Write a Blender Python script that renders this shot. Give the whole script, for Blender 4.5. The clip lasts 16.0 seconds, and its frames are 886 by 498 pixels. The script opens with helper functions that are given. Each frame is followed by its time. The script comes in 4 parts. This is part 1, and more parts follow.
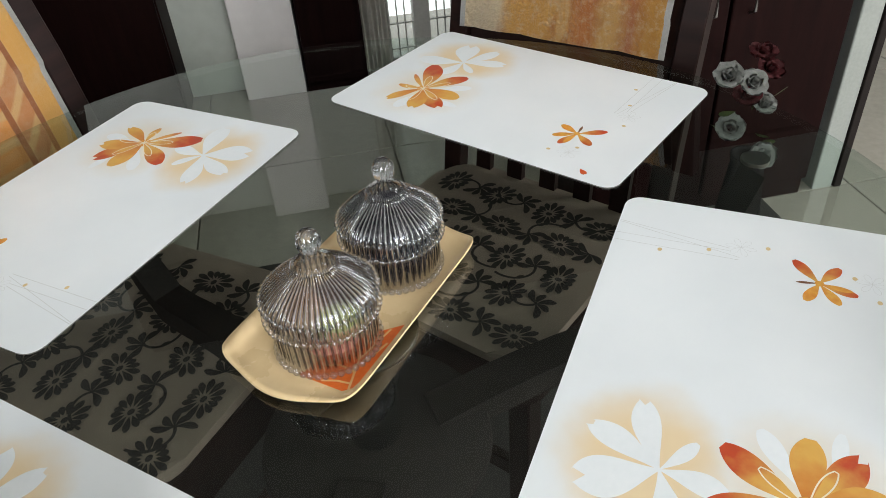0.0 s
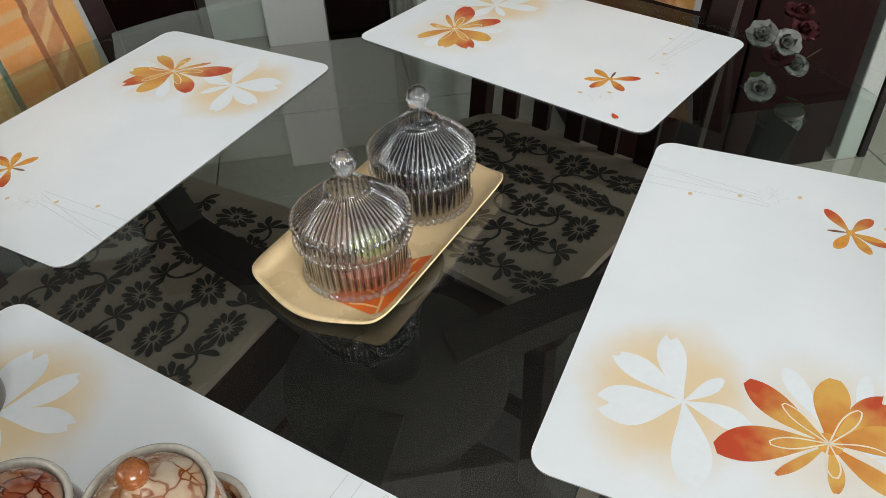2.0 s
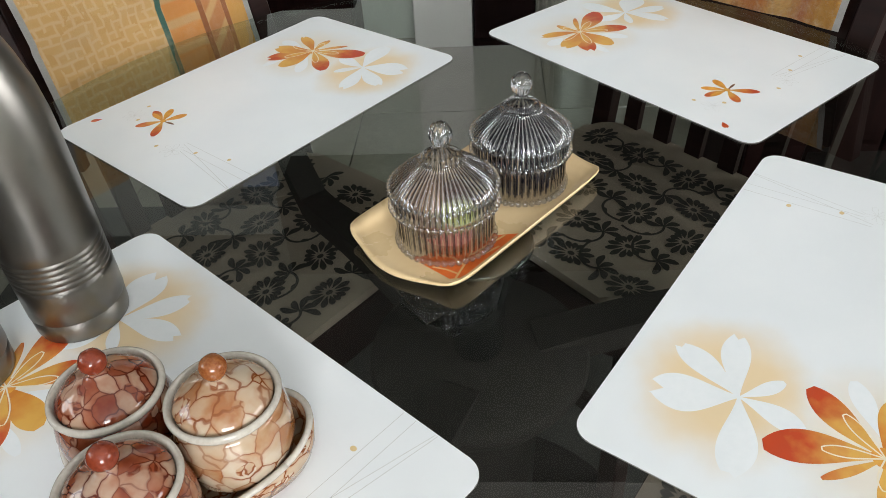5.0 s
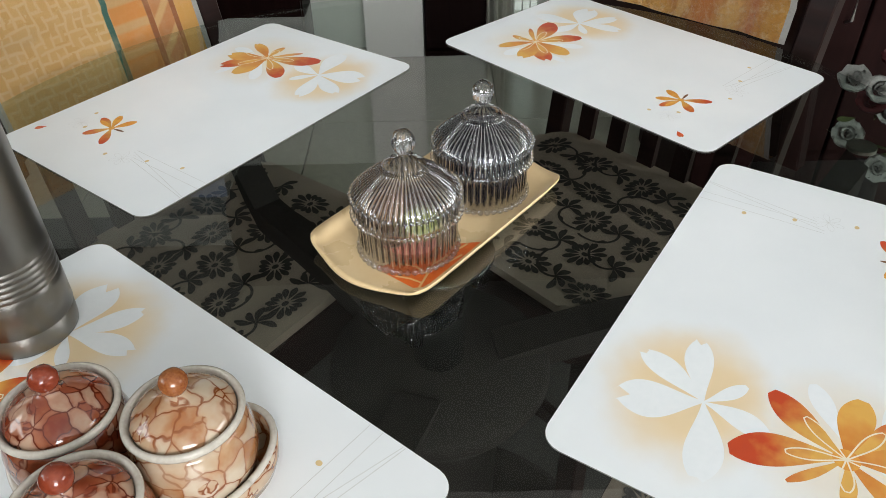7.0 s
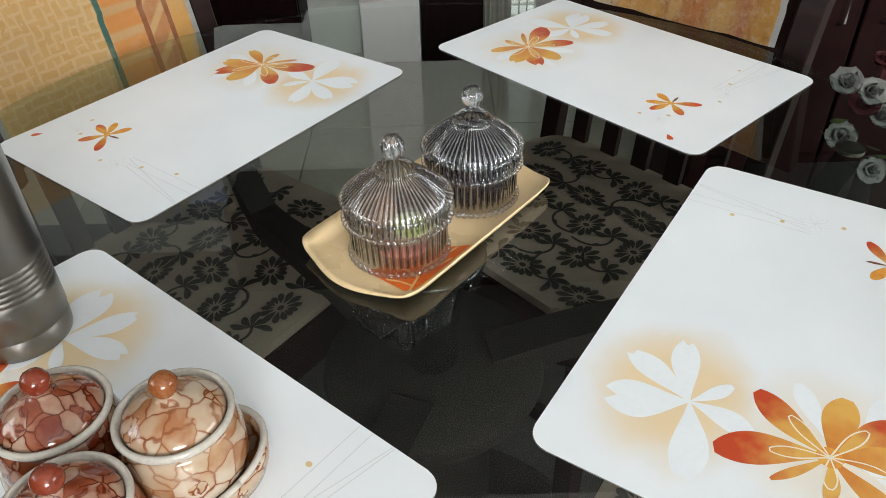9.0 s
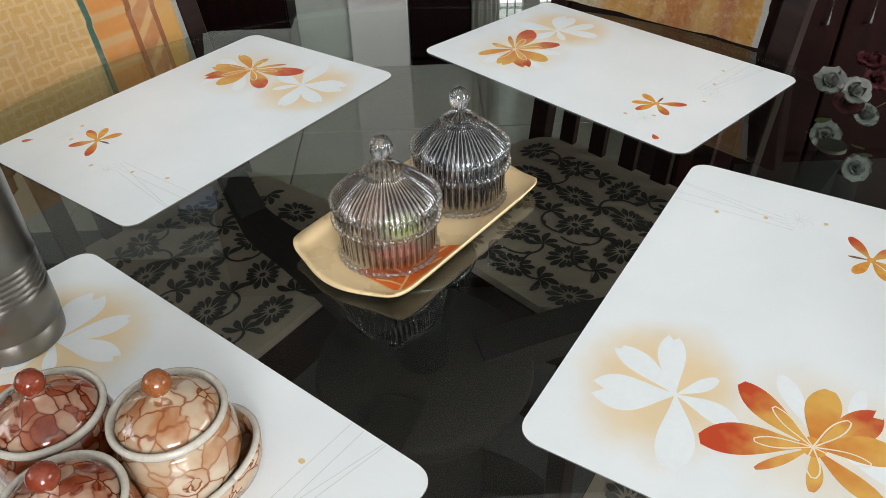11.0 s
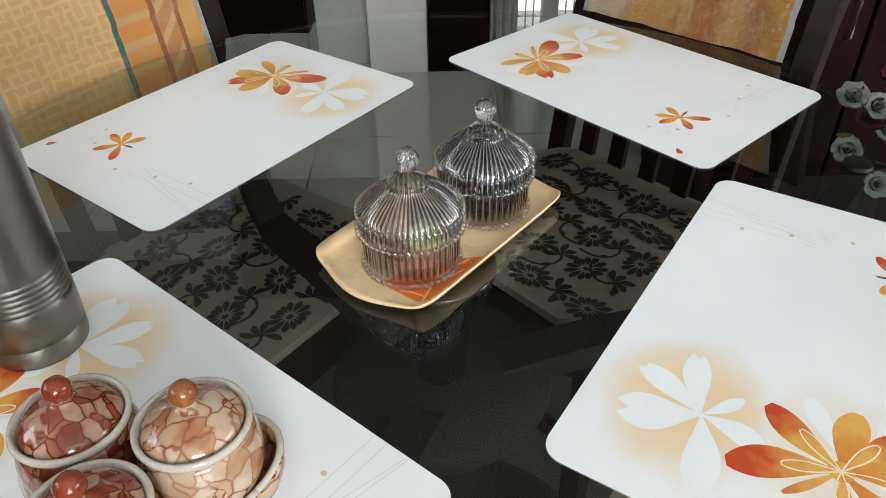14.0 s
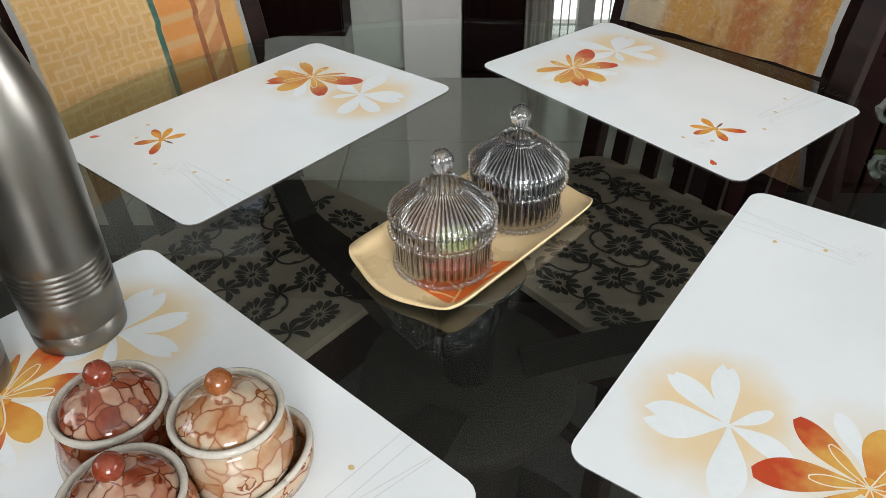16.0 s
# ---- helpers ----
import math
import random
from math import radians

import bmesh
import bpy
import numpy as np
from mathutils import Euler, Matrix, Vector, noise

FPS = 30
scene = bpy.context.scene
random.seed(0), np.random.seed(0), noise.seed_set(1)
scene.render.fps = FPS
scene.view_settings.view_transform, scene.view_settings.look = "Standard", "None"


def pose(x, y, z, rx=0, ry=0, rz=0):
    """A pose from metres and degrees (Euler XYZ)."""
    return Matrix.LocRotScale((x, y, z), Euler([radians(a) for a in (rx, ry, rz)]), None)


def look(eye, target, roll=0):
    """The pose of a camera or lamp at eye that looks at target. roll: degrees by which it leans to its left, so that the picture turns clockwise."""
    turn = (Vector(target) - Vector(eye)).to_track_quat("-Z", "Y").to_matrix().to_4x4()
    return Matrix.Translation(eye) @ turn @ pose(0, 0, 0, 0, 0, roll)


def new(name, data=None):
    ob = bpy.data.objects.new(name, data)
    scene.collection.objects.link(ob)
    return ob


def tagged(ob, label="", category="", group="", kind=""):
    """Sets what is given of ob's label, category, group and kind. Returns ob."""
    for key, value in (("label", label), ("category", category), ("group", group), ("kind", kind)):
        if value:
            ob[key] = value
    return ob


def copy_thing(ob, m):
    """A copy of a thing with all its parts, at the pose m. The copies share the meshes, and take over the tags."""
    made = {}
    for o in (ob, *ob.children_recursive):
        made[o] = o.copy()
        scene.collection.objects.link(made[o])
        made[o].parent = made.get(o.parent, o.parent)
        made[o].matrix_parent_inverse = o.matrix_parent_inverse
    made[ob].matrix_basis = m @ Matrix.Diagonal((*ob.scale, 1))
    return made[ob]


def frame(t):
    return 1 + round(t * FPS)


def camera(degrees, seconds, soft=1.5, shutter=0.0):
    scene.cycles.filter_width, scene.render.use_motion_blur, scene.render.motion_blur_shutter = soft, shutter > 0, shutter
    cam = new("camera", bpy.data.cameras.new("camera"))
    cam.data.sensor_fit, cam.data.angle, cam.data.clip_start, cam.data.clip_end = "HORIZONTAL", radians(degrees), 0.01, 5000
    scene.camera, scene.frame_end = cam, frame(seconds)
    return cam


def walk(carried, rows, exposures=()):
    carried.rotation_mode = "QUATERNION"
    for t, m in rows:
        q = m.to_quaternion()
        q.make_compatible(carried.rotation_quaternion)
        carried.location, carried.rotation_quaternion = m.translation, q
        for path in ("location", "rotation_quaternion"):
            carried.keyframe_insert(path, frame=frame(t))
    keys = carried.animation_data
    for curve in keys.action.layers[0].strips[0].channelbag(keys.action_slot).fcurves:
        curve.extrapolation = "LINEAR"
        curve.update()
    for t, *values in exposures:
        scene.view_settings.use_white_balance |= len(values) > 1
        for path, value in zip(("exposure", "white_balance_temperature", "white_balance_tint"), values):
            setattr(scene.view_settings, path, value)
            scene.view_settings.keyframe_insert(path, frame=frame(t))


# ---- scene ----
cam = camera(61.1, 16.0, soft=0.7)
# seconds, eye x y z, yaw, pitch, roll
ROWS = [
    (0.0, 0.0074, 0.0830, 1.2073, -8.792, -37.667, -4.676),
    (0.5, 0.0358, 0.0965, 1.2026, -12.617, -38.305, -5.376),
    (1.0, 0.0300, 0.0979, 1.1911, -12.440, -39.667, -4.761),
    (1.5, -0.0007, 0.0780, 1.1939, -10.727, -39.584, -2.932),
    (2.0, -0.0143, 0.0676, 1.1868, -7.564, -40.373, -2.873),
    (2.5, -0.0089, 0.0398, 1.1956, 3.079, -39.618, -3.882),
    (3.0, 0.0497, 0.0019, 1.1820, 11.401, -41.421, -3.427),
    (3.5, 0.0727, -0.0144, 1.1828, 13.314, -39.783, -1.797),
    (4.0, 0.0723, 0.0075, 1.1805, 8.901, -38.883, -2.496),
    (4.2, 0.0614, 0.0131, 1.1826, 8.427, -38.927, -3.727),
    (6.3, 0.0044, 0.0148, 1.1771, 0.585, -38.105, -1.205),
    (6.5, 0.0084, 0.0170, 1.1772, 0.505, -38.145, -1.327),
    (7.0, 0.0072, 0.0184, 1.1758, -0.043, -38.066, -1.208),
    (7.5, 0.0083, 0.0162, 1.1769, 0.163, -37.880, -1.255),
    (8.0, 0.0139, 0.0134, 1.1769, 0.220, -38.000, -1.526),
    (8.5, 0.0139, 0.0128, 1.1759, 0.435, -38.179, -1.865),
    (9.0, 0.0167, 0.0120, 1.1791, 0.042, -37.728, -1.635),
    (9.5, 0.0188, 0.0103, 1.1789, -0.311, -37.885, -1.770),
    (12.0, 0.0189, -0.0001, 1.1822, -0.854, -37.177, -1.753),
    (12.5, 0.0093, 0.0016, 1.1811, -0.488, -37.426, -1.583),
    (13.0, 0.0163, 0.0036, 1.1822, 0.114, -37.227, -2.208),
    (13.5, 0.0183, 0.0061, 1.1852, -0.296, -36.815, -1.984),
    (14.0, 0.0075, 0.0086, 1.1847, 0.236, -37.028, -1.262),
    (14.5, 0.0006, 0.0103, 1.1826, 1.871, -37.824, -1.361),
    (15.0, 0.0013, 0.0088, 1.1854, 1.930, -37.107, -0.660),
    (15.5, -0.0003, 0.0003, 1.1883, 2.049, -35.992, -0.237),
    (16.0, 0.0027, 0.0008, 1.1862, 2.701, -36.526, -0.795),
]
walk(cam, [(t, pose(x, y, z, 90 + pitch, 0, yaw) @ pose(0, 0, 0, 0, 0, roll)) for t, x, y, z, yaw, pitch, roll in ROWS],
     exposures=[(0.0, 0.0), (1.5, 0.0), (2.5, -0.12), (3.5, -0.05), (4.2, 0.0), (16.0, 0.0)])

# ---- light ----
world = bpy.data.worlds.new("sky")
world.use_nodes = True
scene.world = world
sky = world.node_tree.nodes.new("ShaderNodeTexSky")
sky.sky_type, sky.sun_disc, sky.sun_elevation, sky.sun_rotation = "NISHITA", False, radians(40), radians(200)
world.node_tree.links.new(sky.outputs[0], world.node_tree.nodes["Background"].inputs["Color"])
world.node_tree.nodes["Background"].inputs["Strength"].default_value = 0.1


def window_lamp(name, eye, target, sx, sy, watts, colour):
    data = bpy.data.lights.new(name, "AREA")
    data.shape, data.size, data.size_y, data.energy, data.color = "RECTANGLE", sx, sy, watts, colour
    ob = new(name, data)
    ob.matrix_world = look(eye, target)
    return ob


window_lamp("south_window_light", (1.0, -3.12, 1.85), (1.0, 0, 1.85), 1.6, 1.38, 152, (0.965, 0.985, 1.0))
window_lamp("west_window_light", (-3.32, -0.6, 1.85), (0, -0.6, 1.85), 2.4, 1.38, 34, (0.90, 0.965, 1.0))
# Added fill lamp from the east, to brighten the right-hand seat.
window_lamp("east_fill_light", (3.12, 0.15, 1.3), (0, 0.15, 1.3), 1.45, 1.55, 56, (0.99, 0.99, 1.0))


# ---- materials ----
def material(name):
    m = bpy.data.materials.new(name)
    m.use_nodes = True
    nt = m.node_tree
    return m, nt, nt.nodes["Principled BSDF"]


def node(nt, kind, **values):
    n = nt.nodes.new(kind)
    for key, value in values.items():
        n.inputs[key.replace("_", " ")].default_value = value
    return n


def coords(nt, scale=1.0, which="Object"):
    c = nt.nodes.new("ShaderNodeTexCoord")
    m = nt.nodes.new("ShaderNodeMapping")
    m.inputs["Scale"].default_value = (scale,) * 3 if isinstance(scale, (int, float)) else scale
    nt.links.new(c.outputs[which], m.inputs["Vector"])
    return m.outputs["Vector"]


def ramp(nt, fac, stops):
    r = nt.nodes.new("ShaderNodeValToRGB")
    e = r.color_ramp.elements
    while len(e) < len(stops):
        e.new(0.5)
    for el, (p, c) in zip(e, stops):
        el.position, el.color = p, (*c, 1)
    nt.links.new(fac, r.inputs["Fac"])
    return r.outputs["Color"]


def bump(nt, bsdf, height, strength, distance=0.001):
    b = node(nt, "ShaderNodeBump", Strength=strength, Distance=distance)
    nt.links.new(height, b.inputs["Height"])
    nt.links.new(b.outputs["Normal"], bsdf.inputs["Normal"])


def mottled(name, dark, light, scale=20.0, rough=0.5, metal=0.0, bumps=0.0, fine=6.0, spec=0.5, coat=0.0):
    """A surface that varies between two colours at two scales, with its gloss worn unevenly."""
    m, nt, b = material(name)
    v = coords(nt)
    big = node(nt, "ShaderNodeTexNoise", Scale=scale, Detail=5.0, Roughness=0.6)
    small = node(nt, "ShaderNodeTexNoise", Scale=scale * fine, Detail=3.0)
    for n in (big, small):
        nt.links.new(v, n.inputs["Vector"])
    mix = nt.nodes.new("ShaderNodeMath")
    mix.operation = "MULTIPLY_ADD"
    mix.inputs[1].default_value, mix.inputs[2].default_value = 0.45, 0.28
    add = nt.nodes.new("ShaderNodeMath")
    nt.links.new(big.outputs["Fac"], add.inputs[0])
    nt.links.new(small.outputs["Fac"], add.inputs[1])
    nt.links.new(add.outputs[0], mix.inputs[0])
    nt.links.new(ramp(nt, mix.outputs[0], [(0.55, dark), (0.9, light)]), b.inputs["Base Color"])
    rr = nt.nodes.new("ShaderNodeMapRange")
    rr.inputs["To Min"].default_value, rr.inputs["To Max"].default_value = rough * 0.8, min(1, rough * 1.2)
    nt.links.new(big.outputs["Fac"], rr.inputs["Value"])
    nt.links.new(rr.outputs[0], b.inputs["Roughness"])
    b.inputs["Metallic"].default_value = metal
    b.inputs["Specular IOR Level"].default_value = spec
    b.inputs["Coat Weight"].default_value = coat
    if bumps:
        bump(nt, b, small.outputs["Fac"], bumps)
    return m


def wood(name, dark, light, rough=0.3, scale=(3, 30, 30), spec=0.12):
    m, nt, b = material(name)
    v = coords(nt, scale)
    n = node(nt, "ShaderNodeTexNoise", Scale=1.5, Detail=8.0, Roughness=0.65, Distortion=0.6)
    nt.links.new(v, n.inputs["Vector"])
    nt.links.new(ramp(nt, n.outputs["Fac"], [(0.3, dark), (0.75, light)]), b.inputs["Base Color"])
    b.inputs["Roughness"].default_value = rough
    b.inputs["Specular IOR Level"].default_value = spec
    bump(nt, b, n.outputs["Fac"], 0.15, 0.0006)
    return m


def clear(name, tint, weight, bend=0.0, base=0.04, ior=1.45, rough=0.0, power=5.0):
    """Clear glass: see-through, part of it bending the light, with gloss that grows towards glancing angles."""
    m, nt, b = material(name)
    nt.nodes.remove(b)
    out = nt.nodes["Material Output"]
    tr = node(nt, "ShaderNodeBsdfTransparent", Color=(*tint, 1))
    through_part = tr.outputs[0]
    if bend:
        rf = node(nt, "ShaderNodeBsdfRefraction", Color=(*tint, 1), Roughness=0.0, IOR=ior)
        mx = node(nt, "ShaderNodeMixShader", Fac=bend)
        nt.links.new(tr.outputs[0], mx.inputs[1])
        nt.links.new(rf.outputs[0], mx.inputs[2])
        through_part = mx.outputs[0]
    gl = node(nt, "ShaderNodeBsdfGlossy", Color=(1, 1, 1, 1), Roughness=rough)
    lw = node(nt, "ShaderNodeLayerWeight", Blend=0.5)
    p = nt.nodes.new("ShaderNodeMath")
    p.operation = "POWER"
    p.inputs[1].default_value = power
    nt.links.new(lw.outputs["Facing"], p.inputs[0])
    s = nt.nodes.new("ShaderNodeMath")
    s.operation = "MULTIPLY_ADD"
    s.inputs[1].default_value, s.inputs[2].default_value = weight, base
    nt.links.new(p.outputs[0], s.inputs[0])
    mix = nt.nodes.new("ShaderNodeMixShader")
    nt.links.new(s.outputs[0], mix.inputs[0])
    nt.links.new(through_part, mix.inputs[1])
    nt.links.new(gl.outputs[0], mix.inputs[2])
    nt.links.new(mix.outputs[0], out.inputs["Surface"])
    return m


def marbled(name, tones, vein, scale, veined):
    """Glazed ceramic: rounded cells of pale and rusty glaze, crowded with small bubbles in places, between runny rust-coloured veins."""
    m, nt, b = material(name)
    v = coords(nt)

    def noise_at(scale, detail):
        n = node(nt, "ShaderNodeTexNoise", Scale=scale, Detail=detail)
        nt.links.new(v, n.inputs["Vector"])
        return n

    def mixed(fac, one, two):
        mx = nt.nodes.new("ShaderNodeMixRGB")
        for k, value in enumerate((fac, one, two)):
            if isinstance(value, tuple):
                mx.inputs[k].default_value = (*value, 1)
            else:
                nt.links.new(value, mx.inputs[k])
        return mx.outputs[0]

    def times(one, two):
        mx = nt.nodes.new("ShaderNodeMath")
        mx.operation = "MULTIPLY"
        nt.links.new(one, mx.inputs[0])
        nt.links.new(two, mx.inputs[1])
        return mx.outputs[0]

    warp = noise_at(55.0, 2.0)
    bent = nt.nodes.new("ShaderNodeMixRGB")
    bent.blend_type, bent.inputs[0].default_value = "LINEAR_LIGHT", 0.0065
    nt.links.new(v, bent.inputs[1])
    nt.links.new(warp.outputs["Color"], bent.inputs[2])
    blot, gate, crowd = noise_at(34.0, 4.0), noise_at(26.0, 3.0), noise_at(44.0, 1.0)
    dark = tuple(c * 0.55 for c in vein)

    def cells(size, line):
        fill = node(nt, "ShaderNodeTexVoronoi", Scale=size)
        edge = node(nt, "ShaderNodeTexVoronoi", Scale=size)
        edge.feature = "DISTANCE_TO_EDGE"
        for n in (fill, edge):
            nt.links.new(bent.outputs[0], n.inputs["Vector"])
        sep = nt.nodes.new("ShaderNodeSeparateColor")
        nt.links.new(fill.outputs["Color"], sep.inputs[0])
        tone = nt.nodes.new("ShaderNodeMath")
        tone.operation = "MULTIPLY_ADD"
        tone.inputs[1].default_value = 0.36
        nt.links.new(sep.outputs[0], tone.inputs[0])
        nt.links.new(blot.outputs["Fac"], tone.inputs[2])
        colour = ramp(nt, tone.outputs[0], [(0.44, tones[3]), (0.57, tones[2]), (0.72, tones[1]), (0.86, tones[0])])
        shown = ramp(nt, gate.outputs["Fac"], [(0.52 - veined, (0.40, 0.40, 0.40)), (0.64 - veined, (1, 1, 1))])
        halo = ramp(nt, edge.outputs["Distance"], [(0.0, (0.5, 0.5, 0.5)), (0.15, (0, 0, 0))])
        colour = mixed(times(halo, shown), colour, vein)
        stroke = ramp(nt, edge.outputs["Distance"], [(line * 0.4, (1, 1, 1)), (line, (0, 0, 0))])
        return mixed(times(stroke, shown), colour, dark)

    colour = mixed(ramp(nt, crowd.outputs["Fac"], [(0.63, (0, 0, 0)), (0.65, (1, 1, 1))]), cells(scale, 0.052), cells(scale * 2.3, 0.11))
    nt.links.new(colour, b.inputs["Base Color"])
    b.inputs["Roughness"].default_value = 0.12
    b.inputs["Coat Weight"].default_value = 0.3
    bump(nt, b, blot.outputs["Fac"], 0.08, 0.001)
    return m


M_WOOD = wood("dark_wood", (0.008, 0.0035, 0.003), (0.020, 0.008, 0.0065), 0.42)
M_BASE = mottled("black_stained_wood", (0.010, 0.0075, 0.007), (0.020, 0.015, 0.013), 40, 0.75, spec=0.15)
M_HUB = mottled("polished_black", (0.006, 0.006, 0.006), (0.012, 0.012, 0.012), 30, 0.08, spec=0.8)
M_REDWOOD = wood("red_brown_wood", (0.006, 0.002, 0.002), (0.014, 0.0045, 0.004), 0.5, (30, 30, 3), 0.05)
M_GLASS = clear("table_glass", (0.815, 0.870, 0.840), 0.96, base=0.07)
M_GLASS_UNDER = clear("table_glass_underside", (0.815, 0.870, 0.840), 0.0, base=0.0)
M_GLASS_EDGE = clear("glass_edge", (0.90, 0.945, 0.93), 0.5, base=0.03)
M_CRYSTAL = clear("cut_glass", (0.985, 0.985, 0.99), 0.6, bend=0.16, base=0.03, ior=1.5, power=3.5)
# Ridge gloss and groove tint put bright and dark lines into the glass.
M_RIDGE_GLINT = clear("cut_glass_ridge_glint", (0.97, 0.975, 0.99), 0.6, bend=0.35, base=0.38, ior=1.5, rough=0.03, power=2.0)
M_GROOVE_DARK = clear("cut_glass_groove_dark", (0.46, 0.46, 0.50), 0.5, bend=0.8, base=0.10, ior=1.5, power=3.0)
M_SOLID = clear("solid_glass", (0.96, 0.96, 0.97), 0.96, bend=0.60, base=0.08, ior=1.48)
M_PANE = clear("window_pane", (0.95, 0.97, 0.97), 0.9)
M_STEEL = mottled("brushed_steel", (0.20, 0.190, 0.174), (0.27, 0.257, 0.237), 4, 0.34, 1.0, 0.0)
M_TRAY = mottled("cream_melamine", (0.755, 0.555, 0.305), (0.785, 0.59, 0.335), 25, 0.28)
M_TRAY_RIM = mottled("cream_rim", (0.66, 0.50, 0.28), (0.80, 0.66, 0.44), 25, 0.3)
M_ORANGE = mottled("orange_print", (0.74, 0.12, 0.015), (0.86, 0.20, 0.03), 40, 0.3)
M_TRAYLEAF = mottled("pale_print", (0.80, 0.42, 0.16), (0.86, 0.52, 0.22), 40, 0.3)
M_MARBLE_RED = marbled("rust_marbled_glaze", ((0.37, 0.245, 0.172), (0.285, 0.118, 0.066), (0.215, 0.052, 0.020), (0.155, 0.021, 0.007)), (0.155, 0.021, 0.006), 84, 0.14)
M_MARBLE_PALE = marbled("cream_marbled_glaze", ((0.45, 0.36, 0.265), (0.40, 0.29, 0.195), (0.36, 0.22, 0.125), (0.28, 0.115, 0.042)), (0.29, 0.070, 0.011), 66, 0.07)
M_KNOB_AMBER = mottled("amber_brown_glaze", (0.15, 0.035, 0.008), (0.30, 0.11, 0.035), 110, 0.1)
M_KNOB_RED = mottled("rust_glaze", (0.13, 0.020, 0.009), (0.22, 0.042, 0.018), 90, 0.1)
M_RIM = mottled("off_white_glaze", (0.38, 0.345, 0.295), (0.50, 0.465, 0.41), 60, 0.16)
M_TOWEL_HEM = mottled("white_hem", (0.42, 0.41, 0.40), (0.58, 0.57, 0.55), 300, 0.95, 0, 0.5)
M_WALL = mottled("painted_wall", (0.53, 0.55, 0.505), (0.61, 0.63, 0.585), 2.5, 0.7, 0, 0.0, 8)
M_PILLAR = mottled("pinkish_paint", (0.76, 0.71, 0.71), (0.83, 0.78, 0.78), 2.5, 0.6, 0, 0.0, 8)
M_CEIL = mottled("ceiling_paint", (0.70, 0.70, 0.69), (0.78, 0.78, 0.77), 2.0, 0.85, 0, 0.05, 30)
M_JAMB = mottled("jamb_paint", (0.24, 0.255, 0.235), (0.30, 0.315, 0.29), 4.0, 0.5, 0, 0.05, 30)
M_TILE = mottled("beige_tile", (0.285, 0.26, 0.222), (0.36, 0.328, 0.28), 5.0, 0.22, 0, 0, 10)
M_GROUT = mottled("grout", (0.19, 0.17, 0.147), (0.26, 0.232, 0.20), 40, 0.9)
M_SEAT = mottled("taupe_upholstery", (0.200, 0.142, 0.115), (0.280, 0.203, 0.166), 30, 0.75, 0, 0.3, 14)
M_FLORAL = mottled("dark_floral_pile", (0.010, 0.0065, 0.0055), (0.024, 0.016, 0.013), 80, 0.9, 0, 0.3)
M_PANEL = mottled("grey_brown_paint", (0.27, 0.255, 0.235), (0.35, 0.335, 0.31), 3.0, 0.7)
# Charcoal colour carries the darkness wanted below the table glass.
M_UNDER_DARK = mottled("under_table_dark", (0.022, 0.019, 0.018), (0.045, 0.040, 0.036), 25, 0.95, 0, 0.1, 4)
M_FRAME = mottled("grey_window_frame", (0.35, 0.34, 0.31), (0.45, 0.44, 0.41), 10, 0.5)
M_CURTAIN = mottled("grey_beige_curtain", (0.34, 0.32, 0.28), (0.42, 0.40, 0.36), 12, 0.9, 0, 0.2)
M_ROSE_WHITE = mottled("white_silk_petal", (0.19, 0.195, 0.18), (0.30, 0.305, 0.285), 60, 0.8)
M_ROSE_RED = mottled("red_silk_petal", (0.045, 0.003, 0.005), (0.10, 0.008, 0.010), 60, 0.8)
M_LEAF = mottled("green_leaf", (0.03, 0.05, 0.015), (0.09, 0.12, 0.03), 60, 0.6)
M_VASE = mottled("dark_vase", (0.004, 0.0035, 0.0035), (0.010, 0.008, 0.008), 20, 0.8, spec=0.05)
M_PETAL_RED = mottled("red_orange_print", (0.50, 0.030, 0.010), (0.66, 0.13, 0.022), 30, 0.35)
M_PETAL_AMBER = mottled("amber_print", (0.64, 0.20, 0.020), (0.80, 0.45, 0.08), 30, 0.35)
M_PETAL_WHITE = mottled("white_print", (0.775, 0.81, 0.83), (0.825, 0.85, 0.87), 30, 0.35)


def petal_print(name, cx, cy, near, far, inner, outer):
    """Printed ink that runs from one colour at the flower's heart to another at the tips."""
    m, nt, b = material(name)
    v = coords(nt)
    off = nt.nodes.new("ShaderNodeVectorMath")
    off.operation = "DISTANCE"
    off.inputs[1].default_value = (cx, cy, 0)
    nt.links.new(v, off.inputs[0])
    n = node(nt, "ShaderNodeTexNoise", Scale=70.0, Detail=3.0)
    nt.links.new(v, n.inputs["Vector"])
    ad = nt.nodes.new("ShaderNodeMath")
    ad.operation = "MULTIPLY_ADD"
    ad.inputs[1].default_value = (far - near) * 1.3
    nt.links.new(n.outputs["Fac"], ad.inputs[0])
    nt.links.new(off.outputs["Value"], ad.inputs[2])
    mr = nt.nodes.new("ShaderNodeMapRange")
    shift = (far - near) * 0.65
    mr.inputs["From Min"].default_value, mr.inputs["From Max"].default_value = near + shift, far + shift
    nt.links.new(ad.outputs[0], mr.inputs["Value"])
    colour = ramp(nt, mr.outputs[0], [(0.0, inner), (1.0, outer)])
    nt.links.new(colour, b.inputs["Base Color"])
    b.inputs["Roughness"].default_value = 0.35
    return m


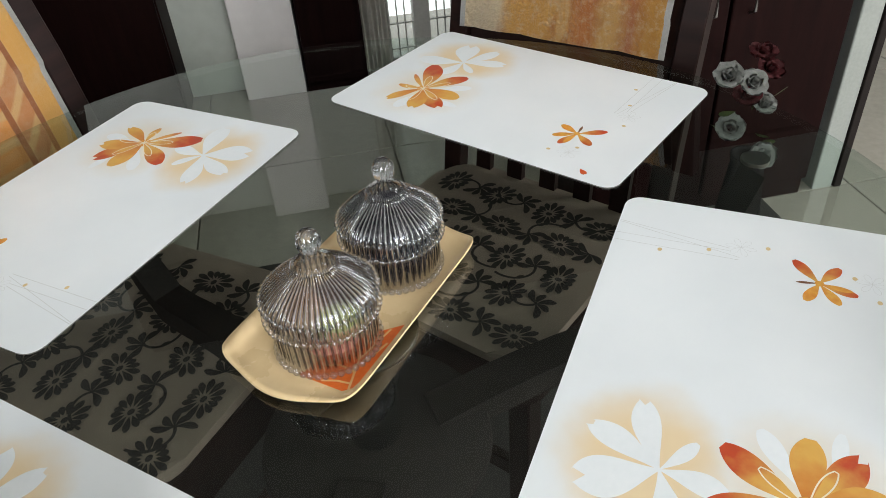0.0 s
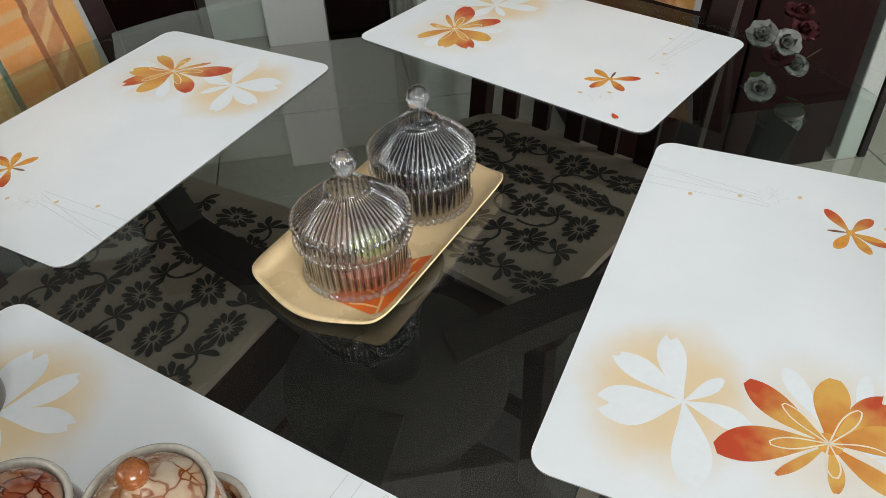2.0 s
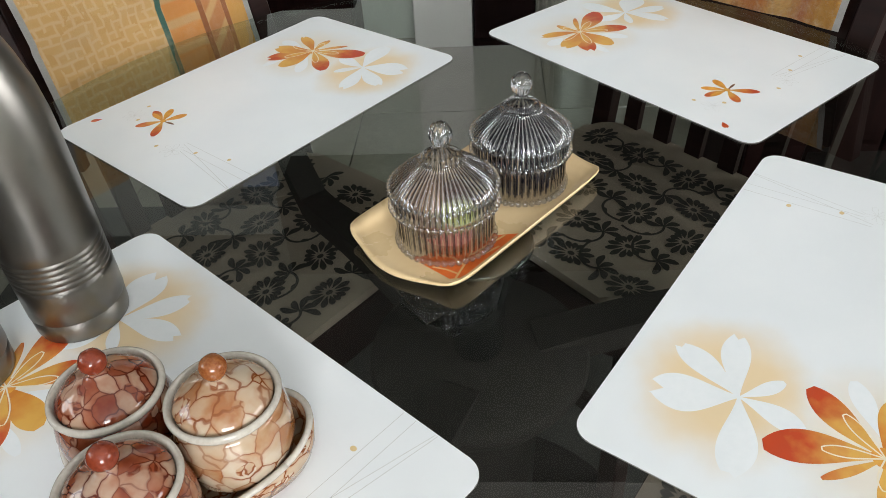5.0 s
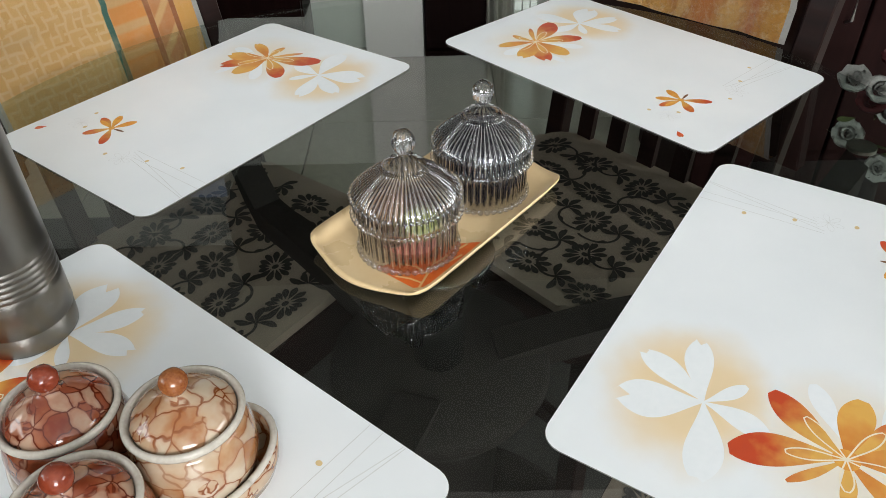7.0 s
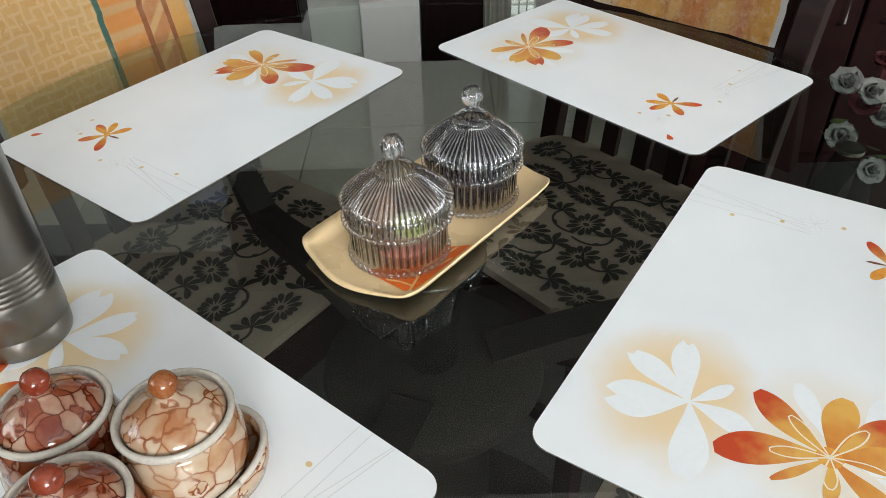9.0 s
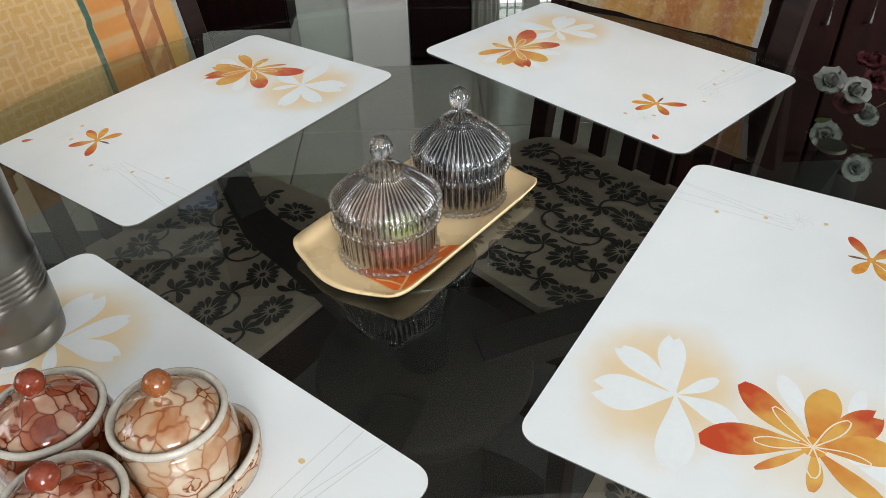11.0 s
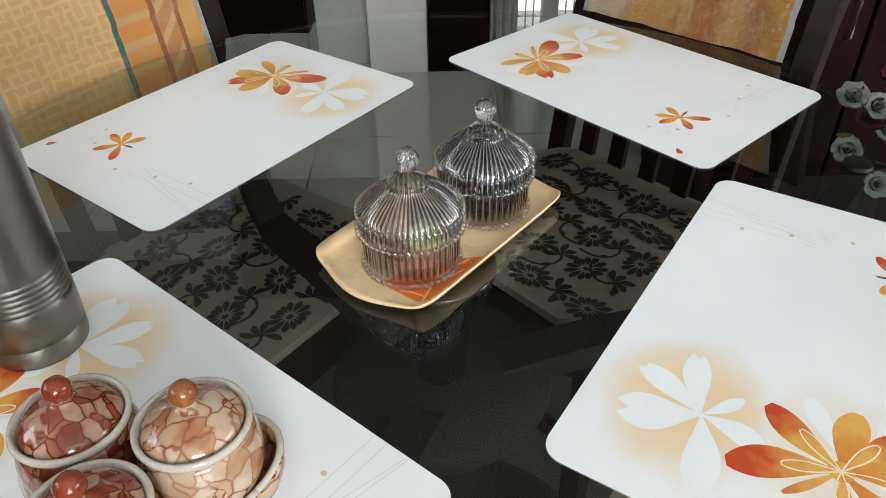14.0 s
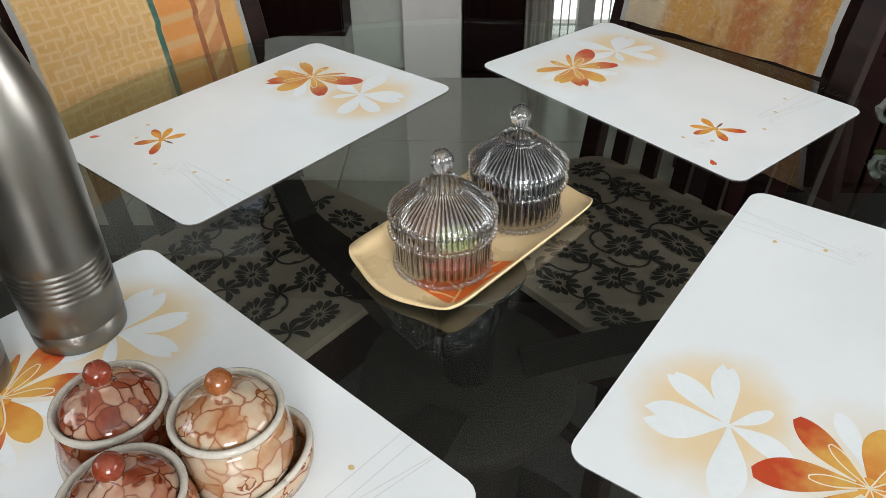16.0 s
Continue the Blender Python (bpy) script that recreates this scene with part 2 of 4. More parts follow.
RED_INK, ORANGE_INK, YELLOW_INK = (0.52, 0.060, 0.016), (0.62, 0.21, 0.030), (0.72, 0.40, 0.085)
M_BIG_RED = petal_print("red_tipped_print", -0.120, -0.044, 0.022, 0.058, YELLOW_INK, RED_INK)
M_BIG_AMBER = petal_print("amber_tipped_print", -0.120, -0.044, 0.010, 0.050, ORANGE_INK, YELLOW_INK)
M_SMALL_RED = petal_print("small_red_tipped_print", 0.122, -0.049, 0.006, 0.030, YELLOW_INK, RED_INK)
M_PRINT_BROWN = mottled("brown_print", (0.13, 0.05, 0.02), (0.22, 0.09, 0.03), 90, 0.4)
M_PRINT_LINE = mottled("cream_line_print", (0.80, 0.70, 0.52), (0.85, 0.78, 0.64), 90, 0.4)
M_PRINT_GREY = mottled("grey_line_print", (0.50, 0.50, 0.49), (0.60, 0.60, 0.59), 90, 0.4)
M_PRINT_GOLD = mottled("gold_dot_print", (0.64, 0.48, 0.24), (0.72, 0.56, 0.30), 90, 0.4)


def placemat_surface():
    """White plastic with two soft amber airbrushed clouds behind the printed flowers."""
    m, nt, b = material("placemat_print")
    tc = nt.nodes.new("ShaderNodeTexCoord")
    wob = node(nt, "ShaderNodeTexNoise", Scale=28.0, Detail=2.0)
    nt.links.new(tc.outputs["Object"], wob.inputs["Vector"])
    total = None
    for cx, cy, rx, ry, full in ((-0.118, 0.064, 0.086, 0.076, 0.78), (-0.112, -0.045, 0.085, 0.085, 0.34)):
        mp = nt.nodes.new("ShaderNodeMapping")
        mp.vector_type = "TEXTURE"
        mp.inputs["Location"].default_value = (cx, cy, 0)
        mp.inputs["Scale"].default_value = (rx, ry, 1)
        nt.links.new(tc.outputs["Object"], mp.inputs["Vector"])
        ln = nt.nodes.new("ShaderNodeVectorMath")
        ln.operation = "LENGTH"
        nt.links.new(mp.outputs[0], ln.inputs[0])
        ad = nt.nodes.new("ShaderNodeMath")
        ad.operation = "MULTIPLY_ADD"
        ad.inputs[1].default_value = 0.35
        nt.links.new(wob.outputs["Fac"], ad.inputs[0])
        nt.links.new(ln.outputs["Value"], ad.inputs[2])
        r = nt.nodes.new("ShaderNodeMapRange")
        r.interpolation_type = "SMOOTHSTEP"
        r.inputs["From Min"].default_value, r.inputs["From Max"].default_value = 0.55, 1.18
        r.inputs["To Min"].default_value, r.inputs["To Max"].default_value = full, 0.0
        nt.links.new(ad.outputs[0], r.inputs["Value"])
        if total is None:
            total = r.outputs[0]
        else:
            mx = nt.nodes.new("ShaderNodeMath")
            mx.operation = "MAXIMUM"
            nt.links.new(total, mx.inputs[0])
            nt.links.new(r.outputs[0], mx.inputs[1])
            total = mx.outputs[0]
    grain = node(nt, "ShaderNodeTexNoise", Scale=9.0, Detail=4.0)
    nt.links.new(tc.outputs["Object"], grain.inputs["Vector"])
    white = ramp(nt, grain.outputs["Fac"], [(0.3, (0.765, 0.80, 0.825)), (0.7, (0.82, 0.845, 0.865))])
    mix = nt.nodes.new("ShaderNodeMixRGB")
    nt.links.new(total, mix.inputs[0])
    nt.links.new(white, mix.inputs[1])
    mix.inputs[2].default_value = (0.78, 0.56, 0.26, 1)
    nt.links.new(mix.outputs[0], b.inputs["Base Color"])
    b.inputs["Roughness"].default_value = 0.33
    fine = node(nt, "ShaderNodeTexNoise", Scale=420.0, Detail=2.0)
    nt.links.new(tc.outputs["Object"], fine.inputs["Vector"])
    bump(nt, b, fine.outputs["Fac"], 0.05, 0.0003)
    return m


M_MAT = placemat_surface()
# Mat sides painted dark, as a shaded line instead of a lit bevel.
M_MAT_EDGE_DARK = mottled("darkened_mat_edge", (0.16, 0.16, 0.155), (0.22, 0.22, 0.21), 60, 0.6)


def terry(name, kind):
    """Woven towel cloth; across the cloth runs x (metres), down it y."""
    m, nt, b = material(name)
    tc = nt.nodes.new("ShaderNodeTexCoord")
    uv = tc.outputs["UV"]
    sx = nt.nodes.new("ShaderNodeSeparateXYZ")
    nt.links.new(uv, sx.inputs[0])
    blur = node(nt, "ShaderNodeTexNoise", Scale=35.0, Detail=4.0)
    nt.links.new(uv, blur.inputs["Vector"])
    if kind == "basket":
        wob = nt.nodes.new("ShaderNodeMixRGB")
        wob.blend_type, wob.inputs[0].default_value = "LINEAR_LIGHT", 0.005
        nt.links.new(uv, wob.inputs[1])
        nt.links.new(blur.outputs["Color"], wob.inputs[2])
        weave = []
        for turn in (0.0, 90.0):
            mp = nt.nodes.new("ShaderNodeMapping")
            mp.inputs["Rotation"].default_value = (0, 0, radians(turn))
            nt.links.new(wob.outputs[0], mp.inputs["Vector"])
            br = nt.nodes.new("ShaderNodeTexBrick")
            br.inputs["Color1"].default_value = (0.75, 0.46, 0.175, 1)
            br.inputs["Color2"].default_value = (0.79, 0.52, 0.22, 1)
            br.inputs["Mortar"].default_value = (0.82, 0.585, 0.30, 1)
            br.inputs["Scale"].default_value = 19.0
            br.inputs["Mortar Size"].default_value = 0.055
            br.inputs["Mortar Smooth"].default_value = 0.7
            nt.links.new(mp.outputs[0], br.inputs["Vector"])
            weave.append(br.outputs["Color"])
        check = node(nt, "ShaderNodeTexChecker", Scale=24.0)
        nt.links.new(wob.outputs[0], check.inputs["Vector"])
        cross = nt.nodes.new("ShaderNodeMixRGB")
        nt.links.new(check.outputs["Fac"], cross.inputs[0])
        nt.links.new(weave[0], cross.inputs[1])
        nt.links.new(weave[1], cross.inputs[2])
        colour = cross.outputs[0]
        bands = [(0.191, (0.0, 0.15, 0.14), 0.0045), (0.225, (0.78, 0.34, 0.09), 0.029), (0.258, (0.36, 0.11, 0.045), 0.0045), (0.278, (0.62, 0.27, 0.11), 0.0155),
                 (0.298, (0.36, 0.11, 0.045), 0.0045), (0.320, (0.76, 0.43, 0.12), 0.0175)]
    else:
        long_ = nt.nodes.new("ShaderNodeMapping")
        long_.inputs["Scale"].default_value = (1.0, 0.28, 1.0)
        nt.links.new(uv, long_.inputs["Vector"])
        nt.links.new(long_.outputs[0], blur.inputs["Vector"])
        colour = ramp(nt, blur.outputs["Fac"], [(0.32, (0.74, 0.58, 0.37)), (0.46, (0.68, 0.38, 0.12)), (0.56, (0.50, 0.20, 0.06)), (0.62, (0.62, 0.33, 0.11)), (0.75, (0.76, 0.58, 0.34))])
        bands = [(0.035, (0.74, 0.62, 0.44), 0.05), (0.13, (0.70, 0.38, 0.10), 0.04), (0.225, (0.58, 0.20, 0.05), 0.018), (0.27, (0.68, 0.40, 0.14), 0.02),
                 (0.30, (0.52, 0.17, 0.06), 0.012), (0.335, (0.62, 0.31, 0.06), 0.02)]
    soft = node(nt, "ShaderNodeTexNoise", Scale=60.0, Detail=3.0)
    nt.links.new(uv, soft.inputs["Vector"])
    for centre, c, half in bands:
        d = nt.nodes.new("ShaderNodeMath")
        d.operation = "SUBTRACT"
        d.inputs[1].default_value = centre
        nt.links.new(sx.outputs["X"], d.inputs[0])
        a = nt.nodes.new("ShaderNodeMath")
        a.operation = "ABSOLUTE"
        nt.links.new(d.outputs[0], a.inputs[0])
        w = nt.nodes.new("ShaderNodeMath")
        w.operation = "MULTIPLY_ADD"
        w.inputs[1].default_value = 0.002 if kind == "basket" else 0.03
        nt.links.new(soft.outputs["Fac"], w.inputs[0])
        nt.links.new(a.outputs[0], w.inputs[2])
        r = nt.nodes.new("ShaderNodeMapRange")
        edge = 0.0008 if kind == "basket" else 0.012
        off = 0.001 if kind == "basket" else 0.015
        r.inputs["From Min"].default_value, r.inputs["From Max"].default_value = half - edge + off, half + edge + off
        r.inputs["To Min"].default_value, r.inputs["To Max"].default_value = 0.9, 0.0
        nt.links.new(w.outputs[0], r.inputs["Value"])
        mx = nt.nodes.new("ShaderNodeMixRGB")
        nt.links.new(r.outputs[0], mx.inputs[0])
        nt.links.new(colour, mx.inputs[1])
        mx.inputs[2].default_value = (*c, 1)
        if kind == "basket" and centre in (0.225, 0.278):
            wv = node(nt, "ShaderNodeTexWave", Scale=14.0 if centre > 0.25 else 8.5, Distortion=0.4)
            wv.bands_direction = "DIAGONAL" if centre > 0.25 else "Y"
            nt.links.new(uv, wv.inputs["Vector"])
            nt.links.new(ramp(nt, wv.outputs["Fac"], [(0.6, c), (0.9, (0.72, 0.47, 0.22))]), mx.inputs[2])
        colour = mx.outputs[0]
    worn = node(nt, "ShaderNodeTexNoise", Scale=14.0 if kind == "basket" else 75.0, Detail=8.0, Roughness=0.7)
    nt.links.new(uv, worn.inputs["Vector"])
    fade = nt.nodes.new("ShaderNodeMixRGB")
    nt.links.new(ramp(nt, worn.outputs["Fac"], [(0.5, (0, 0, 0)), (0.8, (0.45, 0.45, 0.45) if kind == "basket" else (1, 1, 1))]), fade.inputs[0])
    nt.links.new(colour, fade.inputs[1])
    fade.inputs[2].default_value = (0.74, 0.60, 0.40, 1)
    nt.links.new(fade.outputs[0], b.inputs["Base Color"])
    b.inputs["Roughness"].default_value = 0.95
    b.inputs["Sheen Weight"].default_value = 0.3
    pile = node(nt, "ShaderNodeTexNoise", Scale=420.0 if kind == "basket" else 170.0, Detail=5.0)
    nt.links.new(uv, pile.inputs["Vector"])
    bump(nt, b, pile.outputs["Fac"], 0.5 if kind == "basket" else 0.9, 0.002 if kind == "basket" else 0.009)
    return m


M_TOWEL_A = terry("basket_weave_towel", "basket")
M_TOWEL_B = terry("terry_towel", "terry")


def glow(name, colour, strength):
    m, nt, b = material(name)
    b.inputs["Base Color"].default_value = (0, 0, 0, 1)
    b.inputs["Emission Color"].default_value = (*colour, 1)
    b.inputs["Emission Strength"].default_value = strength
    return m


M_DAY = glow("daylight_backdrop", (0.97, 1.0, 0.97), 1.6)
# Blue glow of an added panel, mirrored as a navy sheen.
M_SHEEN_BLUE = glow("blue_sheen_glow", (0.62, 0.76, 1.0), 0.5)


# ---- mesh helpers ----
def part(name, bm, mat, parent=None, label="", smooth=False):
    me = bpy.data.meshes.new(name)
    bmesh.ops.recalc_face_normals(bm, faces=bm.faces)
    bm.to_mesh(me)
    bm.free()
    for m in (mat if isinstance(mat, (list, tuple)) else [mat]):
        me.materials.append(m)
    if smooth:
        me.polygons.foreach_set("use_smooth", [True] * len(me.polygons))
    ob = new(name, me)
    if parent:
        ob.parent = parent
    if label:
        ob["label"] = label
    return ob


def thing(name, m, label, category, group="", kind=""):
    ob = new(name)
    ob.matrix_world = m
    return tagged(ob, label, category, group, kind)


def add_box(bm, lo, hi, bev=0.0, turn=None):
    v = bmesh.ops.create_cube(bm, size=1.0)["verts"]
    for p in v:
        p.co = Vector([(a + b) / 2 + c * (b - a) for a, b, c in zip(lo, hi, p.co)])
    if bev:
        es = list({e for p in v for e in p.link_edges})
        r = bmesh.ops.bevel(bm, geom=es, offset=bev, segments=2, affect="EDGES", profile=0.5)
        v = list({p for f in r["faces"] for p in f.verts} | {p for p in v if p.is_valid})
    if turn:
        for p in v:
            p.co = turn @ p.co
    return v


def box(lo, hi, bev=0.0):
    bm = bmesh.new()
    add_box(bm, lo, hi, bev)
    return bm


def lathe(profile, seg=64, flute=None):
    """Turns a closed or open profile of (r, z[, flute depth]) about z."""
    bm = bmesh.new()
    rings = []
    for q in profile:
        r, z = q[0], q[1]
        depth = q[2] if len(q) > 2 else 0.0
        if r < 1e-6:
            rings.append([bm.verts.new((0, 0, z))])
            continue
        ring = []
        for k in range(seg):
            a = 2 * math.pi * k / seg
            rr = r + (depth * flute(a) if depth else 0.0)
            ring.append(bm.verts.new((rr * math.cos(a), rr * math.sin(a), z)))
        rings.append(ring)
    for a, b in zip(rings, rings[1:]):
        for k in range(seg):
            j = (k + 1) % seg
            if len(a) == 1 and len(b) > 1:
                bm.faces.new((a[0], b[k], b[j]))
            elif len(b) == 1 and len(a) > 1:
                bm.faces.new((a[k], a[j], b[0]))
            elif len(a) > 1:
                bm.faces.new((a[k], a[j], b[j], b[k]))
    return bm


def rounded_outline(hx, hy, r, n=8):
    pts = []
    for cx, cy, a0 in ((hx - r, hy - r, 0), (-hx + r, hy - r, 90), (-hx + r, -hy + r, 180), (hx - r, -hy + r, 270)):
        for k in range(n + 1):
            a = radians(a0 + 90 * k / n)
            pts.append((cx + r * math.cos(a), cy + r * math.sin(a)))
    return pts


def slab(outline, z0, z1, bev=0.0):
    bm = bmesh.new()
    lo = [bm.verts.new((x, y, z0)) for x, y in outline]
    hi = [bm.verts.new((x, y, z1)) for x, y in outline]
    n = len(outline)
    bm.faces.new(lo[::-1])
    top = bm.faces.new(hi)
    for k in range(n):
        bm.faces.new((lo[k], lo[(k + 1) % n], hi[(k + 1) % n], hi[k]))
    if bev:
        bmesh.ops.bevel(bm, geom=list(top.edges), offset=bev, segments=3, affect="EDGES", profile=0.5)
    return bm


def tube(points, radius, seg=8):
    """A round bar through points."""
    bm = bmesh.new()
    pts = [Vector(p) for p in points]
    rings = []
    for i, p in enumerate(pts):
        d = (pts[min(i + 1, len(pts) - 1)] - pts[max(i - 1, 0)]).normalized()
        q = d.to_track_quat("Z", "Y")
        r = radius[i] if isinstance(radius, (list, tuple)) else radius
        rings.append([bm.verts.new(p + q @ Vector((r * math.cos(2 * math.pi * k / seg), r * math.sin(2 * math.pi * k / seg), 0))) for k in range(seg)])
    for a, b in zip(rings, rings[1:]):
        for k in range(seg):
            bm.faces.new((a[k], a[(k + 1) % seg], b[(k + 1) % seg], b[k]))
    bm.faces.new(rings[0][::-1])
    bm.faces.new(rings[-1])
    return bm


def petal_outline(base, tip, width, notch=0.0, curl=0.0, n=18):
    """A petal's outline from its base to its tip; notch splits the tip, curl bends it aside."""
    b, t = Vector(base), Vector(tip)
    d = t - b
    s = Vector((-d.y, d.x)).normalized()
    left, right = [], []
    for k in range(n + 1):
        q = k / n
        w = width * 0.5 * (math.sin(math.pi * min(1.0, q * 0.93 + 0.03)) ** 0.75) * (0.25 + 0.95 * q)
        c = b + d * q + s * (curl * math.sin(math.pi * q))
        left.append(c + s * w)
        right.append(c - s * w)
    tip_pts = [t + s * width * 0.12 + d * 0.02, t - d * notch, t - s * width * 0.16 - d * 0.03] if notch else [t]
    return [tuple(p) for p in left] + [tuple(p) for p in tip_pts] + [tuple(p) for p in reversed(right)]


def flat(bm, outline, z):
    vs = [bm.verts.new((x, y, z)) for x, y in outline]
    return bm.faces.new(vs)


def ribbon(bm, pts, w, z, closed=False):
    pts = [Vector(p) for p in pts]
    n = len(pts)
    rows = []
    for i, p in enumerate(pts):
        d = (pts[(i + 1) % n if closed else min(i + 1, n - 1)] - pts[i - 1 if closed else max(i - 1, 0)]).normalized()
        s = Vector((-d.y, d.x)) * w / 2
        rows.append((bm.verts.new((*(p + s), z)), bm.verts.new((*(p - s), z))))
    for a, b in zip(rows, rows[1:] + (rows[:1] if closed else [])):
        bm.faces.new((a[0], a[1], b[1], b[0]))


def blob(bm, centre, radius, squash=(1, 1, 1), rough=0.15, seed=0, sub=2, boxy=1.0):
    vs = bmesh.ops.create_icosphere(bm, subdivisions=sub, radius=1.0)["verts"]
    for v in vs:
        k = 1 + rough * noise.noise(v.co * 1.7 + Vector((seed * 3.1, seed, 0)))
        v.co = Vector(centre) + Vector([radius * k * math.copysign(abs(a) ** boxy, a) * b for a, b in zip(v.co, squash)])


# ---- the room ----
X0, X1, Y0, Y1, CEIL = -3.4, 3.2, -3.2, 2.8, 2.8
FAR = 4.6


def setting(name, bm, mat, label, category, parent=None):
    ob = part(name, bm, mat, parent)
    return tagged(ob, label, category, "", "structure")


floor = setting("floor", box((X0, Y0, -0.10), (X1, FAR, -0.012)), M_GROUT, "beige glossy vitrified tile floor with thin joints", "floor")
setting("ceiling", box((X0 - 0.1, Y0 - 0.1, CEIL), (X1 + 0.1, FAR + 0.1, CEIL + 0.1)), M_CEIL, "plain white painted ceiling", "ceiling")


def wall_with_hole(lo, hi, axis, a0, a1, z0, z1):
    """A thick wall with one opening between a0..a1 along its length and z0..z1."""
    bm = bmesh.new()
    i = 0 if axis == "x" else 1

    def piece(a, b, c, d):
        l, h = list(lo), list(hi)
        l[i], h[i], l[2], h[2] = a, b, c, d
        add_box(bm, l, h)
    piece(lo[i], a0, lo[2], hi[2])
    piece(a1, hi[i], lo[2], hi[2])
    piece(a0, a1, lo[2], z0)
    piece(a0, a1, z1, hi[2])
    return bm


setting("wall_south", wall_with_hole((X0, Y0 - 0.15, 0), (X1, Y0, CEIL), "x", 0.2, 1.8, 1.15, 2.55), M_WALL, "pale painted wall with a wide window opening", "wall")
setting("wall_west", wall_with_hole((X0 - 0.15, Y0, 0), (X0, FAR, CEIL), "y", -1.8, 0.6, 1.15, 2.55), M_WALL, "pale painted wall with a window opening", "wall")
# The low opening is made up to house the east fill lamp.
setting("wall_east", wall_with_hole((X1, Y0, 0), (X1 + 0.15, FAR, CEIL), "y", -0.6, 0.9, 0.5, 2.1), M_WALL, "pale painted wall with a low opening added for the fill light", "wall")
setting("wall_far", box((1.34, FAR, 0), (X1, FAR + 0.15, CEIL)), M_WALL, "plain pale wall at the end of the passage", "wall")
bm = wall_with_hole((-0.6, Y1, 0), (1.34, Y1 + 0.15, CEIL), "x", 0.283, 0.56, 0.0, 1.42)
side_wall = wall_with_hole((X0, Y1, 0), (-0.6, Y1 + 0.15, CEIL), "x", -1.36, -0.93, 1.65, 2.28)
for f in side_wall.faces:
    bm.faces.new([bm.verts.new(v.co) for v in f.verts])
side_wall.free()
setting("wall_north", bm, M_WALL, "greenish white painted wall behind the table", "wall")
setting("pillar", box((-0.262, Y1 - 0.10, 0), (-0.045, Y1 - 0.002, CEIL), 0.004), M_PILLAR, "pinkish white painted pillar against the wall", "pillar")
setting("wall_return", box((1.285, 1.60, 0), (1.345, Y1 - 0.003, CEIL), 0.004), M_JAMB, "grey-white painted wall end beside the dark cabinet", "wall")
setting("trim", box((1.348, 1.595, 0), (1.37, 1.66, 2.1), 0.003), M_BASE, "dark wooden trim on the wall end", "trim")
part("hinge", box((1.371, 1.605, 0.40), (1.378, 1.63, 0.47), 0.002), M_STEEL, bpy.data.objects["trim"])

# windows
win = thing("window_1", pose(0, 0, 0), "narrow glazed door with grey frame and thin white grille", "window", "", "structure")
part("window_frame", box((0.285, Y1 + 0.02, 0.0), (0.30, Y1 + 0.08, 1.418)), M_FRAME, win)
part("window_frame", box((0.392, Y1 + 0.015, 0.0), (0.452, Y1 + 0.08, 1.418)), M_FRAME, win)
part("window_frame", box((0.545, Y1 + 0.02, 0.0), (0.558, Y1 + 0.08, 1.418)), M_FRAME, win)
part("sill", box((0.302, Y1 + 0.02, 0.0), (0.390, Y1 + 0.08, 0.03)), M_FRAME, win)
for xa, xb in ((0.302, 0.390), (0.454, 0.543)):
    p = part("pane", box((xa, Y1 + 0.05, 0.031), (xb, Y1 + 0.055, 1.41)), M_PANE, win)
    p.visible_shadow = False
    for k in range(14):
        z = 0.06 + 0.098 * k
        part("grille_bar", box((xa, Y1 + 0.03, z), (xb, Y1 + 0.040, z + 0.004)), M_FRAME, win)
    for q in (0.33, 0.67):
        x = xa + (xb - xa) * q
        part("grille_bar", box((x - 0.002, Y1 + 0.034, 0.03), (x + 0.002, Y1 + 0.046, 1.41)), M_FRAME, win)
tagged(part("backdrop", box((0.0, Y1 + 0.55, -0.1), (0.9, Y1 + 0.56, 2.6)), M_DAY), "bright overcast daylight outside the glazed door", "backdrop", "", "structure")
for nm, lo, hi, axis in (("window_2", (0.2, Y0 - 0.12, 1.15), (1.8, Y0 - 0.06, 2.55), 0), ("window_3", (X0 - 0.12, -1.8, 1.15), (X0 - 0.06, 0.6, 2.55), 1), ("fill_window", (X1 + 0.06, -0.6, 0.5), (X1 + 0.12, 0.9, 2.1), 1)):
    w = thing(nm, pose(0, 0, 0), "unseen wide window with grey frame in the pale wall", "window", "", "structure")
    for q in (0.0, 0.5, 1.0):
        l, h = list(lo), list(hi)
        c = lo[axis] + (hi[axis] - lo[axis]) * q
        c = min(max(c, lo[axis] + 0.022), hi[axis] - 0.022)
        l[axis], h[axis] = c - 0.02, c + 0.02
        part("window_frame", box(l, h), M_FRAME, w)
tagged(part("backdrop", box((-0.6, Y0 - 0.9, 0.5), (2.4, Y0 - 0.89, 2.9)), M_DAY), "bright daylight outside the wide window", "backdrop", "", "structure")
# Glowing panel behind the made-up east opening.
tagged(part("backdrop", box((X1 + 0.89, -1.4, 0.0), (X1 + 0.9, 1.7, 2.6)), M_DAY), "glowing panel outside the added low opening", "backdrop", "", "structure")
tagged(part("backdrop", box((X0 - 0.9, -2.0, 0.5), (X0 - 0.89, 0.8, 2.9)), M_DAY), "bright daylight outside the window", "backdrop", "", "structure")


# Unseen opening, added so its blue glow tints the table's reflection.
vent = thing("sheen_opening", pose(0, 0, 0), "unseen high opening added for a bluish sheen in the table glass", "window", "", "structure")
for q in (-1.349, -1.145, -0.941):
    part("window_frame", box((q - 0.01, Y1 + 0.03, 1.651), (q + 0.01, Y1 + 0.07, 2.279)), M_FRAME, vent)
